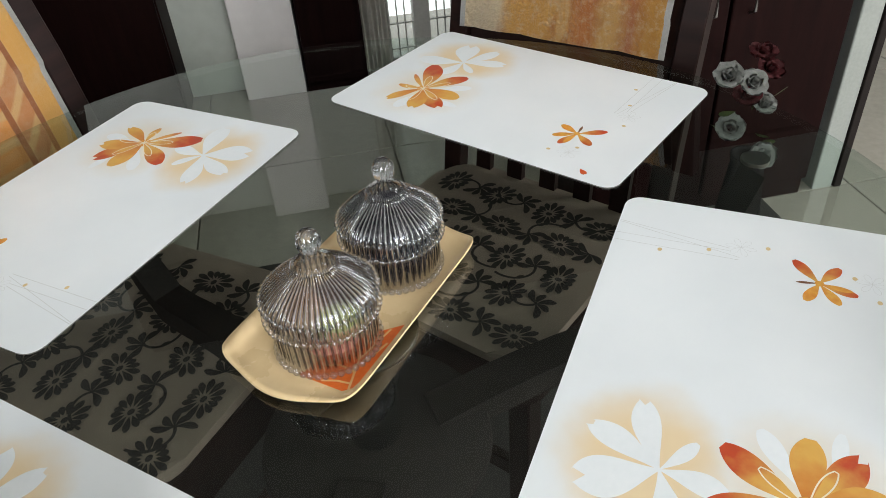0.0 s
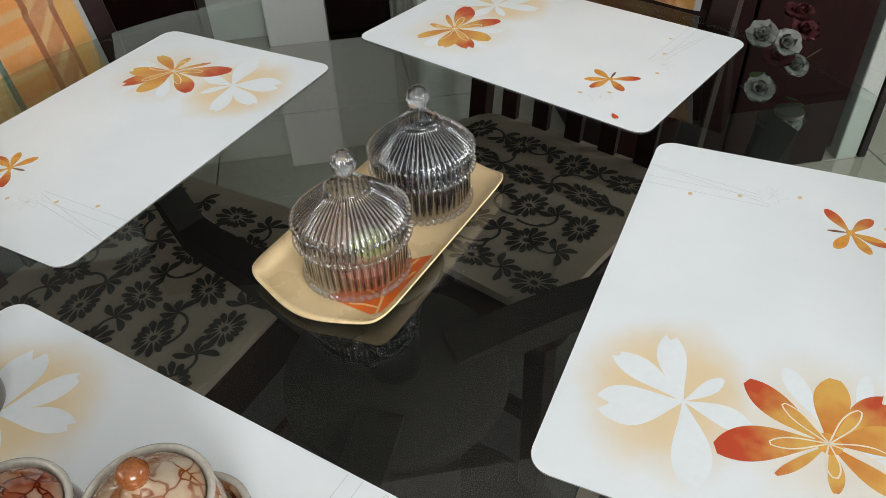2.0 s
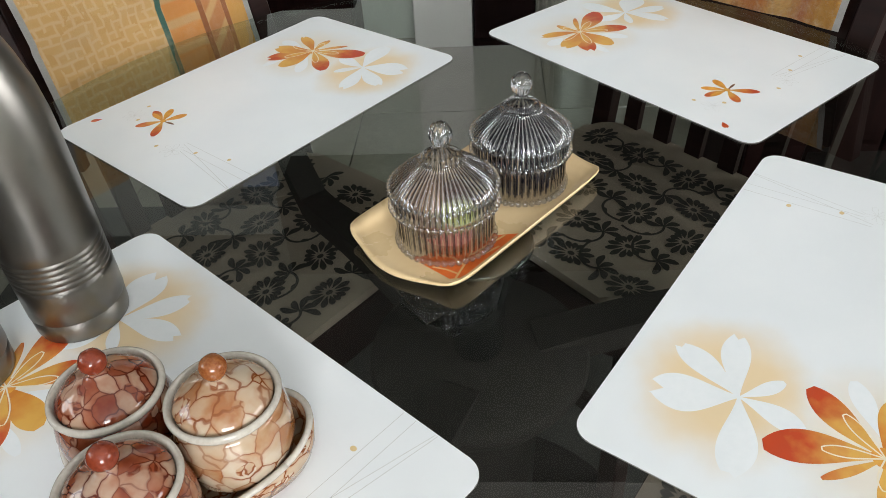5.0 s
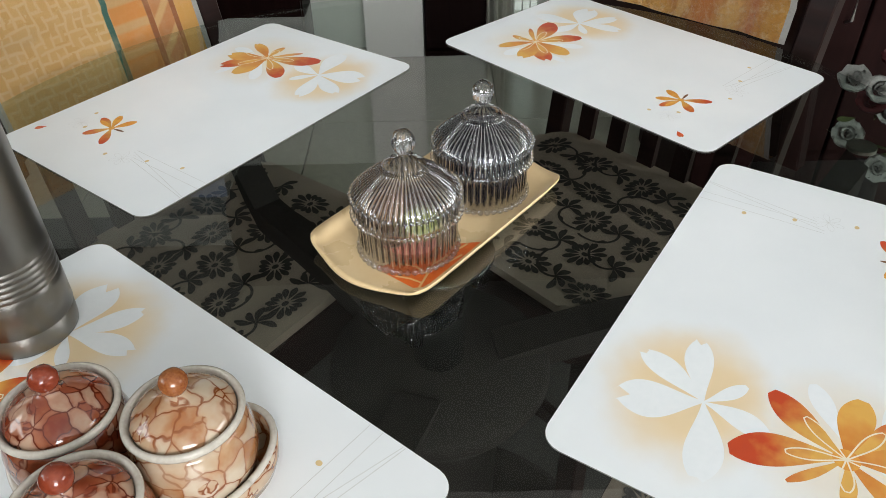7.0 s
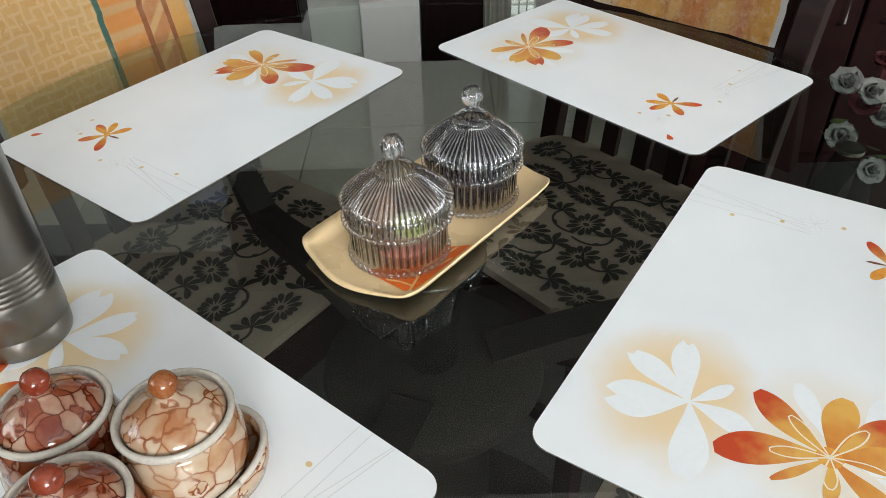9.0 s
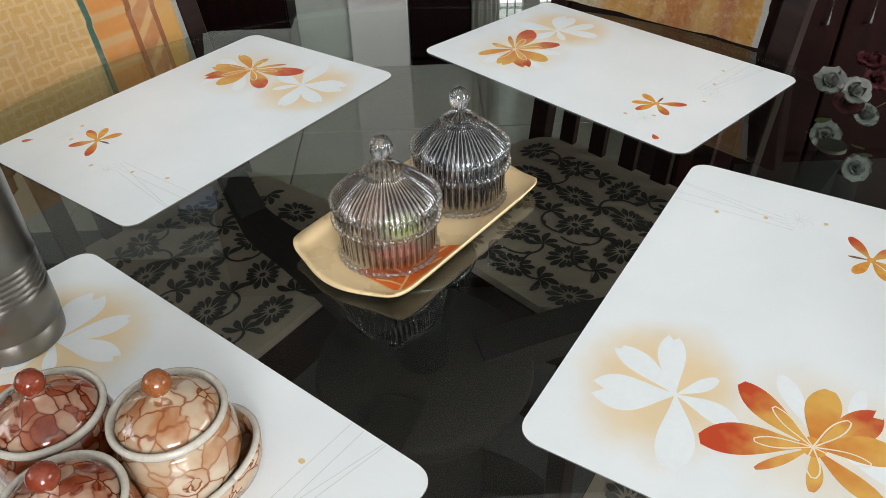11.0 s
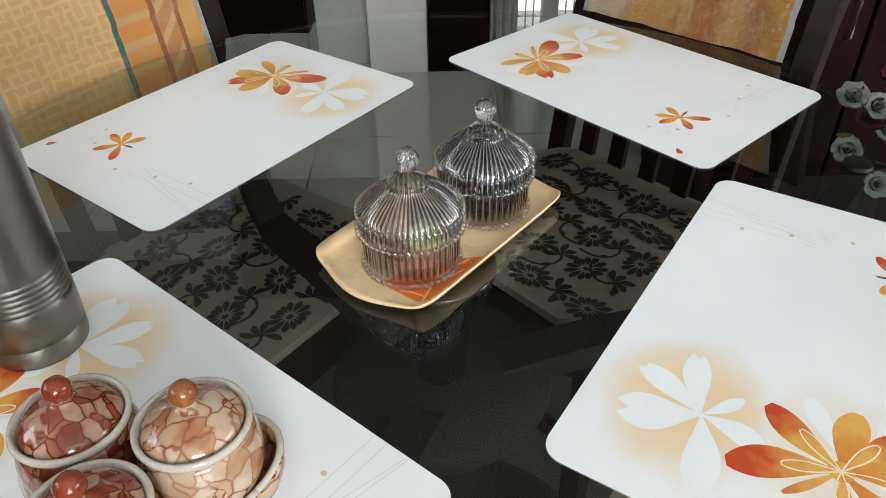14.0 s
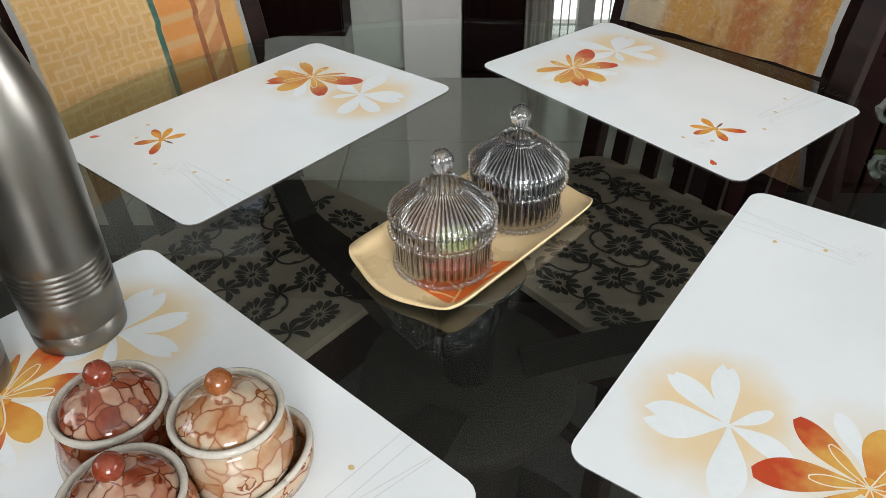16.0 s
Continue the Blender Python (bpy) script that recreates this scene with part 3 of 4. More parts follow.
tagged(part("backdrop", box((-1.7, Y1 + 0.4, 1.1), (-0.4, Y1 + 0.41, 2.6)), M_SHEEN_BLUE), "blue glowing panel added behind the unseen high opening", "backdrop", "", "structure")
# Unseen panel, added so the table glass mirrors an even mid-tone.
setting("reflection_panel", box((X0, 1.45, 2.45), (1.2, Y1 - 0.003, CEIL - 0.003)), M_PANEL, "unseen grey-brown panel added above the far wall to tone the table's reflection", "ceiling panel")

# curtain beside the glazed door
def curtain(x0, x1, y, z0, z1, waves):
    bm = bmesh.new()
    n = 60
    cols = []
    for i in range(n + 1):
        x = x0 + (x1 - x0) * i / n
        yy = y + 0.012 * math.sin(waves * 2 * math.pi * i / n)
        cols.append([bm.verts.new((x, yy + d, z)) for d in (0, 0.003) for z in (z0, z1)])
    for a, b in zip(cols, cols[1:]):
        bm.faces.new((a[0], b[0], b[1], a[1]))
        bm.faces.new((a[2], a[3], b[3], b[2]))
    return bm


tagged(part("curtain", curtain(0.192, 0.290, Y1 - 0.03, 0.02, 2.1, 3), M_CURTAIN, smooth=True), "grey-beige curtain hanging beside the glazed door", "curtain")


# dark furniture along the wall
def tall_cabinet(x0, x1, y0, y1, top, doors, label):
    c = thing("cabinet", pose(0, 0, 0), label, "cabinet", "dark wooden furniture")
    part("body", box((x0, y0 + 0.02, 0.0), (x1, y1, top - 0.022), 0.003), M_REDWOOD, c)
    part("top", box((x0 - 0.008, y0, top - 0.02), (x1 + 0.008, y1, top), 0.004), M_REDWOOD, c)
    w = (x1 - x0) / doors
    for k in range(doors):
        d = part("door", box((x0 + k * w + 0.004, y0, 0.06), (x0 + (k + 1) * w - 0.004, y0 + 0.018, top - 0.03), 0.004), M_REDWOOD, c)
        hx = x0 + (k + (0.85 if k % 2 == 0 else 0.15)) * w
        part("handle", tube([(hx, y0 - 0.001, 0.55), (hx, y0 - 0.02, 0.56), (hx, y0 - 0.02, 0.64), (hx, y0 - 0.001, 0.65)], 0.004), M_STEEL, d, "small steel handle")
    return c


tall_cabinet(-0.040, 0.186, 2.68, Y1 - 0.003, 1.49, 1, "narrow dark red-brown wooden cabinet against the wall")
tall_cabinet(0.62, 1.245, 1.58, 2.05, 1.30, 2, "dark brown wooden cabinet behind the rose vase")
tall_cabinet(0.575, 1.270, 2.50, Y1 - 0.003, 1.45, 2, "dark brown wooden cabinet beside the glazed door")
tall_cabinet(-1.60, -0.465, 2.60, Y1 - 0.003, 1.30, 3, "long dark wooden cabinet against the pale wall")
# Unseen dark boxes, added high up to darken what the table mirrors.
dark_box = thing("dark_reflection_box", pose(0, 0, 0), "unseen dark wooden box added high on the wall to darken reflections", "cabinet", "dark wooden furniture")
part("body", box((-0.86, 2.50, 2.02), (1.20, Y1 - 0.003, 2.44), 0.004), M_REDWOOD, dark_box)
for k in range(4):
    part("door", box((-0.856 + 0.515 * k, 2.48, 2.025), (-0.349 + 0.515 * k, 2.498, 2.435), 0.004), M_REDWOOD, dark_box)
# Second added box, covering the bright wall mirrored above the glazed door.
dark_box_low = thing("dark_reflection_box", pose(0, 0, 0), "unseen dark wooden box added above the glazed door to darken reflections", "cabinet", "dark wooden furniture")
part("body", box((0.27, 2.50, 1.46), (1.20, Y1 - 0.003, 2.015), 0.004), M_REDWOOD, dark_box_low)
for k in range(2):
    part("door", box((0.274 + 0.465 * k, 2.48, 1.465), (0.731 + 0.465 * k, 2.498, 2.01), 0.004), M_REDWOOD, dark_box_low)

# Dark sheet laid on the floor in place of the table's shade.
tagged(part("rug", slab([(x - 0.025, y + 0.64) for x, y in rounded_outline(1.155, 1.04, 0.02)], 0.0005, 0.008, 0.003), M_UNDER_DARK), "dark sheet added as the shade under the dining table", "rug")
side = thing("sideboard", pose(0, 0, 0), "long dark wooden sideboard along the window wall", "sideboard", "dark wooden furniture")
part("body", box((-1.62, 0.15, 0.05), (-1.20, 1.95, 0.86), 0.004), M_REDWOOD, side)
part("top", box((-1.63, 0.14, 0.862), (-1.18, 1.96, 0.89), 0.004), M_REDWOOD, side)
for k in range(4):
    part("door", box((-1.198, 0.16 + 0.45 * k, 0.08), (-1.182, 0.60 + 0.45 * k, 0.855), 0.004), M_REDWOOD, side)
for xa in (-1.6, -1.25):
    for ya in (0.18, 1.88):
        part("foot", box((xa, ya, 0.0), (xa + 0.04, ya + 0.04, 0.049)), M_REDWOOD, side)

# ---- dining table ----
TC = (0.0, 0.654)
GLASS_TOP, RADIUS = 0.75, 0.587
table = thing("dining_table", pose(TC[0], TC[1], 0), "round clear glass dining table on a dark wooden base", "table")
SEG = 160
bm = bmesh.new()
prof = [(RADIUS - 0.003, GLASS_TOP), (RADIUS, GLASS_TOP - 0.003), (RADIUS, GLASS_TOP - 0.007), (RADIUS - 0.003, GLASS_TOP - 0.010)]
rings = [[bm.verts.new((r * math.cos(2 * math.pi * k / SEG), r * math.sin(2 * math.pi * k / SEG), z)) for k in range(SEG)] for r, z in prof]
bm.faces.new(rings[0])
bm.faces.new(rings[-1][::-1]).material_index = 2
for a, b in zip(rings, rings[1:]):
    for k in range(SEG):
        f = bm.faces.new((b[k], b[(k + 1) % SEG], a[(k + 1) % SEG], a[k]))
        f.material_index = 1
top = part("glass_top", bm, [M_GLASS, M_GLASS_EDGE, M_GLASS_UNDER], table, "clear greenish glass disc with a polished edge")
part("column", lathe([(0, 0.02), (0.11, 0.02), (0.115, 0.05), (0.085, 0.09), (0.07, 0.2), (0.075, 0.40), (0.12, 0.47), (0.135, 0.50), (0.13, 0.515), (0, 0.515)], 48), M_BASE, table, smooth=True)
part("hub", lathe([(0, 0.518), (0.03, 0.518), (0.034, 0.60), (0.058, 0.668), (0.064, 0.674), (0.061, 0.680), (0.054, 0.676), (0.048, 0.681), (0.038, 0.676), (0.030, 0.681), (0.020, 0.676), (0, 0.680)], 64), M_HUB, table, "polished black hub with turned rings", smooth=True)
part("foot", lathe([(0, 0.0), (0.26, 0.0), (0.265, 0.012), (0.25, 0.022), (0.12, 0.03), (0, 0.03)], 56), M_BASE, table)
for ang in (131, 251, 11):
    a = radians(ang)
    bm = bmesh.new()
    rows = []
    for k in range(13):
        q = k / 12
        r = 0.07 + 0.42 * q
        z = 0.50 + 0.025 * math.sin(math.pi * q) + 0.205 * max(0.0, (q - 0.72) / 0.28) ** 1.5
        hw, hh = 0.026 - 0.006 * q, 0.018
        c, s = math.cos(a), math.sin(a)
        rows.append([bm.verts.new((c * r - s * u, s * r + c * u, z + w)) for u, w in ((-hw, -hh), (hw, -hh), (hw, hh), (-hw, hh))])
    for p, q in zip(rows, rows[1:]):
        for k in range(4):
            bm.faces.new((p[k], p[(k + 1) % 4], q[(k + 1) % 4], q[k]))
    bm.faces.new(rows[0][::-1])
    bm.faces.new(rows[-1])
    arm = part("support_arm", bm, M_BASE, table)
    ex, ey = 0.49 * math.cos(a), 0.49 * math.sin(a)
    part("pad", lathe([(0, 0.735), (0.016, 0.735), (0.016, 0.7395), (0, 0.7395)], 20), M_STEEL, arm, "steel pad under the glass").location = (ex, ey, 0)


# ---- chairs ----
def floral(bm, hx, y0, y1, z):
    """Dark many-petalled flowers, five-leaved sprigs and winding stems over a seat."""
    rnd = random.Random(7)
    step = 0.098
    row = 0
    y = y0 + 0.044
    while y < y1:
        x = -hx + 0.045 + (step / 2 if row % 2 else 0)
        while x < hx:
            cx, cy = x + rnd.uniform(-0.006, 0.006), y + rnd.uniform(-0.005, 0.005)
            turn = rnd.uniform(0, 6.28)
            if abs(cx) < hx - 0.034 and y0 + 0.034 < cy < y1 - 0.034:
                for k in range(13):
                    a = turn + 2 * math.pi * k / 13
                    ln = 0.0345 * (0.84 + 0.16 * math.cos(2 * (a - turn)))
                    flat(bm, petal_outline((cx + 0.0085 * math.cos(a), cy + 0.0085 * math.sin(a)), (cx + ln * math.cos(a), cy + ln * math.sin(a)), 0.0122, n=5), z + 0.0007)
                flat(bm, [(cx + 0.0058 * math.cos(2 * math.pi * k / 8), cy + 0.0044 * math.sin(2 * math.pi * k / 8)) for k in range(8)], z)
            sx, sy = cx + step / 2, cy + 0.003
            if abs(sx) < hx - 0.03 and y0 + 0.03 < sy < y1 - 0.03:
                t2 = rnd.uniform(0, 6.28)
                for k in range(5):
                    a = t2 + (k - 2) * 0.82
                    ln = 0.024 if k % 2 else 0.030
                    flat(bm, petal_outline((sx, sy), (sx + ln * math.cos(a), sy + ln * math.sin(a)), 0.0135, curl=0.003, n=5), z + 0.0004 + 0.00005 * k)
                bend_ = rnd.choice((-1, 1))
                pts = []
                for k in range(13):
                    q = k / 12
                    a = t2 + math.pi + bend_ * 1.5 * (q - 0.3)
                    pts.append((sx + 0.062 * q * math.cos(a), sy + 0.062 * q * math.sin(a)))
                if all(abs(px) < hx - 0.012 and y0 + 0.012 < py < y1 - 0.012 for px, py in pts):
                    ribbon(bm, pts, 0.0042, z + 0.0002)
                    px, py = pts[8]
                    flat(bm, petal_outline((px, py), (px + 0.016 * math.cos(t2 + bend_), py + 0.016 * math.sin(t2 + bend_)), 0.009, n=4), z + 0.0003)
            x += step
        y += step * 0.70
        row += 1


def chair(m, label, towel=False):
    """A chair whose back stands towards +y; its origin lies on the floor under the seat's middle."""
    c = thing("dining_chair", m, label, "chair", "chairs round the table")
    hw, y0, y1 = 0.195, -0.19, 0.20
    out = [(x, y) for x, y in rounded_outline(hw, (y1 - y0) / 2, 0.06)]
    out = [(x, y + (y0 + y1) / 2) for x, y in out]
    seat = part("seat", slab(out, 0.474, 0.488, 0.010), M_SEAT, c, "taupe upholstered seat", smooth=False)
    bm = bmesh.new()
    floral(bm, hw, y0, y1, 0.4886)
    tagged(part("floral_print", bm, M_FLORAL, seat, "dark raised flowers and winding stems"), kind="stuff")
    part("seat_frame", slab([(x * 1.02, y * 1.02) for x, y in out], 0.395, 0.473, 0.004), M_WOOD, c)
    for sx in (-1, 1):
        part("front_leg", box((sx * 0.165 - 0.018, y0 + 0.03, 0), (sx * 0.165 + 0.018, y0 + 0.066, 0.393), 0.003), M_WOOD, c)
        bm = bmesh.new()
        pts = [(0.18, 0.0), (0.19, 0.45), (0.215, 0.62), (0.25, 0.80), (0.299, 0.97)]
        rows = [[bm.verts.new((sx * 0.197 + u, y + w, z)) for u, w in ((-0.018, -0.014), (0.018, -0.014), (0.018, 0.014), (-0.018, 0.014))] for y, z in pts]
        for p, q in zip(rows, rows[1:]):
            for k in range(4):
                bm.faces.new((p[k], p[(k + 1) % 4], q[(k + 1) % 4], q[k]))
        bm.faces.new(rows[0][::-1])
        bm.faces.new(rows[-1])
        bmesh.ops.bevel(bm, geom=bm.edges[:], offset=0.002, segments=1, affect="EDGES")
        part("back_post", bm, M_WOOD, c)
    part("stretcher", box((-0.145, y0 + 0.04, 0.18), (0.145, y0 + 0.056, 0.215), 0.003), M_WOOD, c)

    for k in range(5):
        x = -0.132 + 0.066 * k
        bm = bmesh.new()
        rows = [[bm.verts.new((x + u, y + w, z)) for u, w in ((-0.015, -0.006), (0.015, -0.006), (0.015, 0.006), (-0.015, 0.006))] for y, z in ((0.192, 0.46), (0.2, 0.53), (0.215, 0.62), (0.223, 0.655))]
        for p, q in zip(rows, rows[1:]):
            for j in range(4):
                bm.faces.new((p[j], p[(j + 1) % 4], q[(j + 1) % 4], q[j]))
        bm.faces.new(rows[0][::-1])
        bm.faces.new(rows[-1])
        part("back_slat", bm, M_WOOD, c)

    def back_y(z):
        return 0.215 + 0.04 * (z - 0.62) / 0.18 if z < 0.8 else 0.25 + 0.08 * (z - 0.8) / 0.28

    for nm, za, zb in (("back_panel", 0.66, 0.89), ("top_rail", 0.893, 0.96)):
        bm = bmesh.new()
        t = 0.008 if nm == "back_panel" else 0.013
        vs = add_box(bm, (-0.177, -t, za), (0.177, t, zb), 0.003)
        for v in bm.verts:
            v.co.y += back_y(v.co.z)
        part(nm, bm, M_WOOD, c)
    return c, back_y


def place(angle_deg, across, out):
    """Pose of a chair whose back faces away from the table along angle_deg, moved sideways."""
    n = Vector((math.cos(radians(angle_deg)), math.sin(radians(angle_deg))))
    u = Vector((n.y, -n.x))
    p = Vector(TC) + n * out + u * across
    return pose(p.x, p.y, 0, 0, 0, angle_deg - 90)


M_A, M_B = place(142.9, 0.03, 0.395), place(41.3, -0.115, 0.385)
chair_a, back_y = chair(M_A, "dark wooden dining chair with a basket-weave towel over its back")
chair_b, _ = chair(M_B, "dark wooden dining chair with a rough orange towel over its back")
chair(place(-33.5, 0.0, 0.43), "dark wooden dining chair with floral seat tucked under the glass")
chair(place(230.2, 0.0, 0.43), "dark wooden dining chair with floral seat tucked under the table")


def towel(m, x0, x1, bottom, mat, label, seed, sag):
    """A towel laid over a chair's back, hanging down its front and, shorter, behind."""
    t = thing("towel", m, label, "towel", "towels on the chairs")
    nx, ny = 40, 46
    rnd = random.Random(seed)
    ph = [rnd.uniform(0, 6.28) for _ in range(4)]
    top_z, length = 0.968, 0.968 - bottom

    def at(i, j):
        q, s = i / nx, j / ny
        x = x0 + (x1 - x0) * q
        d = s * (length + 0.22) - 0.22
        wave = 0.0035 * math.sin(9 * q + ph[0] + 2 * s) + 0.0025 * math.sin(17 * q + ph[1]) * s
        if d >= 0:
            z = top_z - d + sag * (q - 0.5) * s + 0.001 * math.sin(11 * q + ph[2]) * s
            y = back_y(z) - 0.019 - abs(wave) - 0.004 * s
        else:
            z = top_z + d * 0.98
            y = back_y(z) + 0.019 + abs(wave)
        if abs(d) < 0.012:
            y = back_y(0.96) - d / 0.012 * 0.019
            z = top_z + 0.004
        return Vector((x + 0.003 * math.sin(6 * s + ph[3]), y, z)), (q * (x1 - x0), s * (length + 0.22))
    hem = 0.007

    def sheet(lo, hi, thick):
        bm = bmesh.new()
        uvl = bm.loops.layers.uv.new("UVMap")
        grid, uvs = [], {}
        for i in range(lo, hi + 1):
            col = []
            for j in range(ny + 1):
                p, uv = at(i, j)
                v = bm.verts.new(p)
                uvs[v] = uv
                col.append(v)
            grid.append(col)
        for a, b in zip(grid, grid[1:]):
            for j in range(ny):
                f = bm.faces.new((a[j], b[j], b[j + 1], a[j + 1]))
                for l in f.loops:
                    l[uvl].uv = uvs[l.vert]
        bmesh.ops.solidify(bm, geom=bm.faces[:], thickness=thick)
        return bm
    part("cloth", sheet(1, nx - 1, 0.003), mat, t, smooth=True)
    part("hem", sheet(0, 1, 0.0035), M_TOWEL_HEM, t, "white stitched edge", smooth=True)
    part("hem", sheet(nx - 1, nx, 0.0035), M_TOWEL_HEM, t, "white stitched edge", smooth=True)
    return t


towel(M_A, -0.172, 0.172, 0.665, M_TOWEL_A, "yellow basket-weave towel with a teal stripe over a chair", 3, 0.0)
towel(M_B, -0.185, 0.172, 0.7415, M_TOWEL_B, "worn orange and cream terry towel over a chair", 5, 0.012)

# ---- placemats ----
MAT_Z = GLASS_TOP + 0.0004
MAT_T = 0.0012
PZ = MAT_T + 0.00004


def mm(x, y):
    return (x / 1000, y / 1000)


def placemat():
    base = part("placemat", slab(rounded_outline(0.215, 0.1383, 0.017), 0, MAT_T, 0.0004), [M_MAT, M_MAT_EDGE_DARK])
    for f in base.data.polygons:
        f.material_index = int(f.normal.z < 0.9)
    tagged(base, "white plastic placemat printed with orange flowers on the glass", "placemat", "placemats on the table")
    bm = bmesh.new()
    c = (-121, 52)
    for tip, w, nt_, cu in (((-61, 73), 27, 0.08, 2), ((-95, 107), 27, 0.05, -2), ((-146, 108), 44, 0.15, 2), ((-188, 35), 33, 0.03, 3),
                            ((-90, 29), 14, 0, -1), ((-128, 4), 24, 0, 2)):
        flat(bm, petal_outline(mm(*c), mm(*tip), w / 1000, nt_, cu / 1000), PZ)
    part("white_flower", bm, M_PETAL_WHITE, base, "white printed flower in an amber cloud")
    for root, tip, w in (((-104, -38), (-62, -11), 20), ((-118, -64), (-120, -106), 22), ((-96, -62), (-48, -66), 14)):
        bm = bmesh.new()
        flat(bm, petal_outline(mm(*root), mm(*tip), w / 1000), PZ)
        part("white_petal", bm, M_PETAL_WHITE, base)
    c = (-120, -44)
    bm = bmesh.new()
    flat(bm, [(c[0] / 1000 + 0.009 * math.cos(2 * math.pi * k / 12), c[1] / 1000 + 0.009 * math.sin(2 * math.pi * k / 12)) for k in range(12)], PZ + 0.0001)
    flower = part("orange_flower", bm, M_PETAL_AMBER, base, "orange and red printed flower")
    for n_, (tip, w, no, cu, mt) in enumerate((((-85, 13), 29, 0, 2, M_BIG_RED), ((-152, 25), 35, 0, -3, M_BIG_RED), ((-66, -79), 30, 0.10, -2, M_BIG_RED), ((-60, -45), 30, 0, 1, M_BIG_AMBER),
                                              ((-98, -97), 31, 0.08, 2, M_BIG_AMBER), ((-146, -93), 20, 0.06, -2, M_BIG_AMBER),
                                              ((-158, -50), 13, 0, 2, M_BIG_RED), ((-158, -14), 9, 0, 1, M_BIG_RED))):
        bm = bmesh.new()
        flat(bm, petal_outline(mm(*c), mm(*tip), w / 1000, no, cu / 1000), PZ + 0.00002 + 0.000008 * n_)
        part("petal", bm, mt, flower)
    bm = bmesh.new()
    for tip in ((-97, -13), (-134, -8), (-84, -62), (-146, -49), (-116, -80)):
        o = petal_outline(mm(*c), mm(*tip), 0.011, n=16)
        ribbon(bm, o, 0.0011, PZ + 0.00012, True)
    part("petal_outline", bm, M_PRINT_LINE, flower)
    c = (122, -49)
    bm = bmesh.new()
    flat(bm, [(c[0] / 1000 + 0.004 * math.cos(2 * math.pi * k / 10), c[1] / 1000 + 0.004 * math.sin(2 * math.pi * k / 10)) for k in range(10)], PZ + 0.0001)
    small = part("small_flower", bm, M_PETAL_AMBER, base, "small orange printed flower")
    for n_, (tip, w, mt) in enumerate((((151, -27), 14, M_SMALL_RED), ((149, -66), 14, M_SMALL_RED), ((113, -80), 13, M_SMALL_RED), ((97, -66), 12, M_PETAL_AMBER),
                                      ((95, -38), 13, M_PETAL_AMBER), ((119, -30), 4, M_PRINT_BROWN), ((118, -76), 8, M_PETAL_AMBER))):
        bm = bmesh.new()
        flat(bm, petal_outline(mm(*c), mm(*tip), w / 1000), PZ + 0.00002 + 0.000008 * n_)
        part("petal", bm, mt, small)
    bm = bmesh.new()
    flat(bm, petal_outline(mm(163, -117), mm(174, -125), 0.009, 0.1), PZ)
    part("red_petal", bm, M_PETAL_RED, base)
    for x, y in ((131, 92), (144, 48), (161, -4), (138, -78), (110, -97)):
        bm = bmesh.new()
        flat(bm, [(x / 1000 + 0.0027 * math.cos(2 * math.pi * k / 12), y / 1000 + 0.0022 * math.sin(2 * math.pi * k / 12)) for k in range(12)], PZ + 0.00008)
        part("dot", bm, M_PRINT_GOLD, base)
    bm = bmesh.new()
    for a, b in (((136, 20), (136, 137)), ((148, 30), (148, 137)), ((140, 20), (167, 137)), ((152, 30), (169, 137))):
        ribbon(bm, [mm(*a), mm(*b)], 0.00042, PZ)
    for cx, cy in ((156, 20), (134, -92)):
        for k in range(6):
            a = 1.05 * k + 0.4
            ribbon(bm, petal_outline(mm(cx, cy), mm(cx + 14 * math.cos(a), cy + 14 * math.sin(a)), 0.007, n=5), 0.00018, PZ, True)
    tagged(part("line_print", bm, M_PRINT_GREY, base, "thin grey printed lines and outline flowers"), kind="stuff")
    return base


MATS = [(-0.2646, 0.8705, -2.2191), (0.2567, 0.9672, -0.8494), (0.3033, 0.4466, 0.9854), (-0.2387, 0.3420, -0.6944)]
first = placemat()
for n_, (x, y, a) in enumerate(MATS):
    m = pose(x, y, MAT_Z, 0, 0, math.degrees(a))
    if n_ == 0:
        first.matrix_world = m
    else:
        copy_thing(first, m)
MAT_TOP = MAT_Z + MAT_T

# ---- tray with two glass jars ----
TRAY = pose(0.0068, 0.6131, GLASS_TOP + 0.0005, 0, 0, 50.7)
tray = thing("serving_tray", TRAY, "cream melamine tray with orange leaf print and flared ends", "tray")
bm = bmesh.new()
NX, NY = 44, 26
HX, HY = 0.1158, 0.0685


def tray_point(i, j):
    """Unit square to a rounded tray with raised sides and ends that flare and dip."""
    u, v = 2 * i / NX - 1, 2 * j / NY - 1
    p = 13.0
    k = (abs(u) ** p + abs(v) ** p) ** (1 / p) if (u or v) else 0.0
    m_ = max(abs(u), abs(v))
    f = m_ / k if k else 1.0
    x, y = u * f * HX, v * f * HY
    bow = 0.0145 * math.cos(0.5 * math.pi * min(1.0, abs(y) / HY)) ** 2 * max(0.0, (abs(x) / HX - 0.55) / 0.45)
    x += math.copysign(bow, x)
    e = max(0.0, (m_ - 0.87) / 0.13)
    side = 0.0115 * e ** 1.5
    end = abs(u) >= abs(v)
    z = 0.004 + side * (1.0 if not end else 0.35 + 0.65 * abs(v) ** 3)
    return x, y, z


upper = [[bm.verts.new(tray_point(i, j)) for j in range(NY + 1)] for i in range(NX + 1)]
under = [[bm.verts.new((v.co.x, v.co.y, v.co.z - 0.0028)) for v in col] for col in upper]
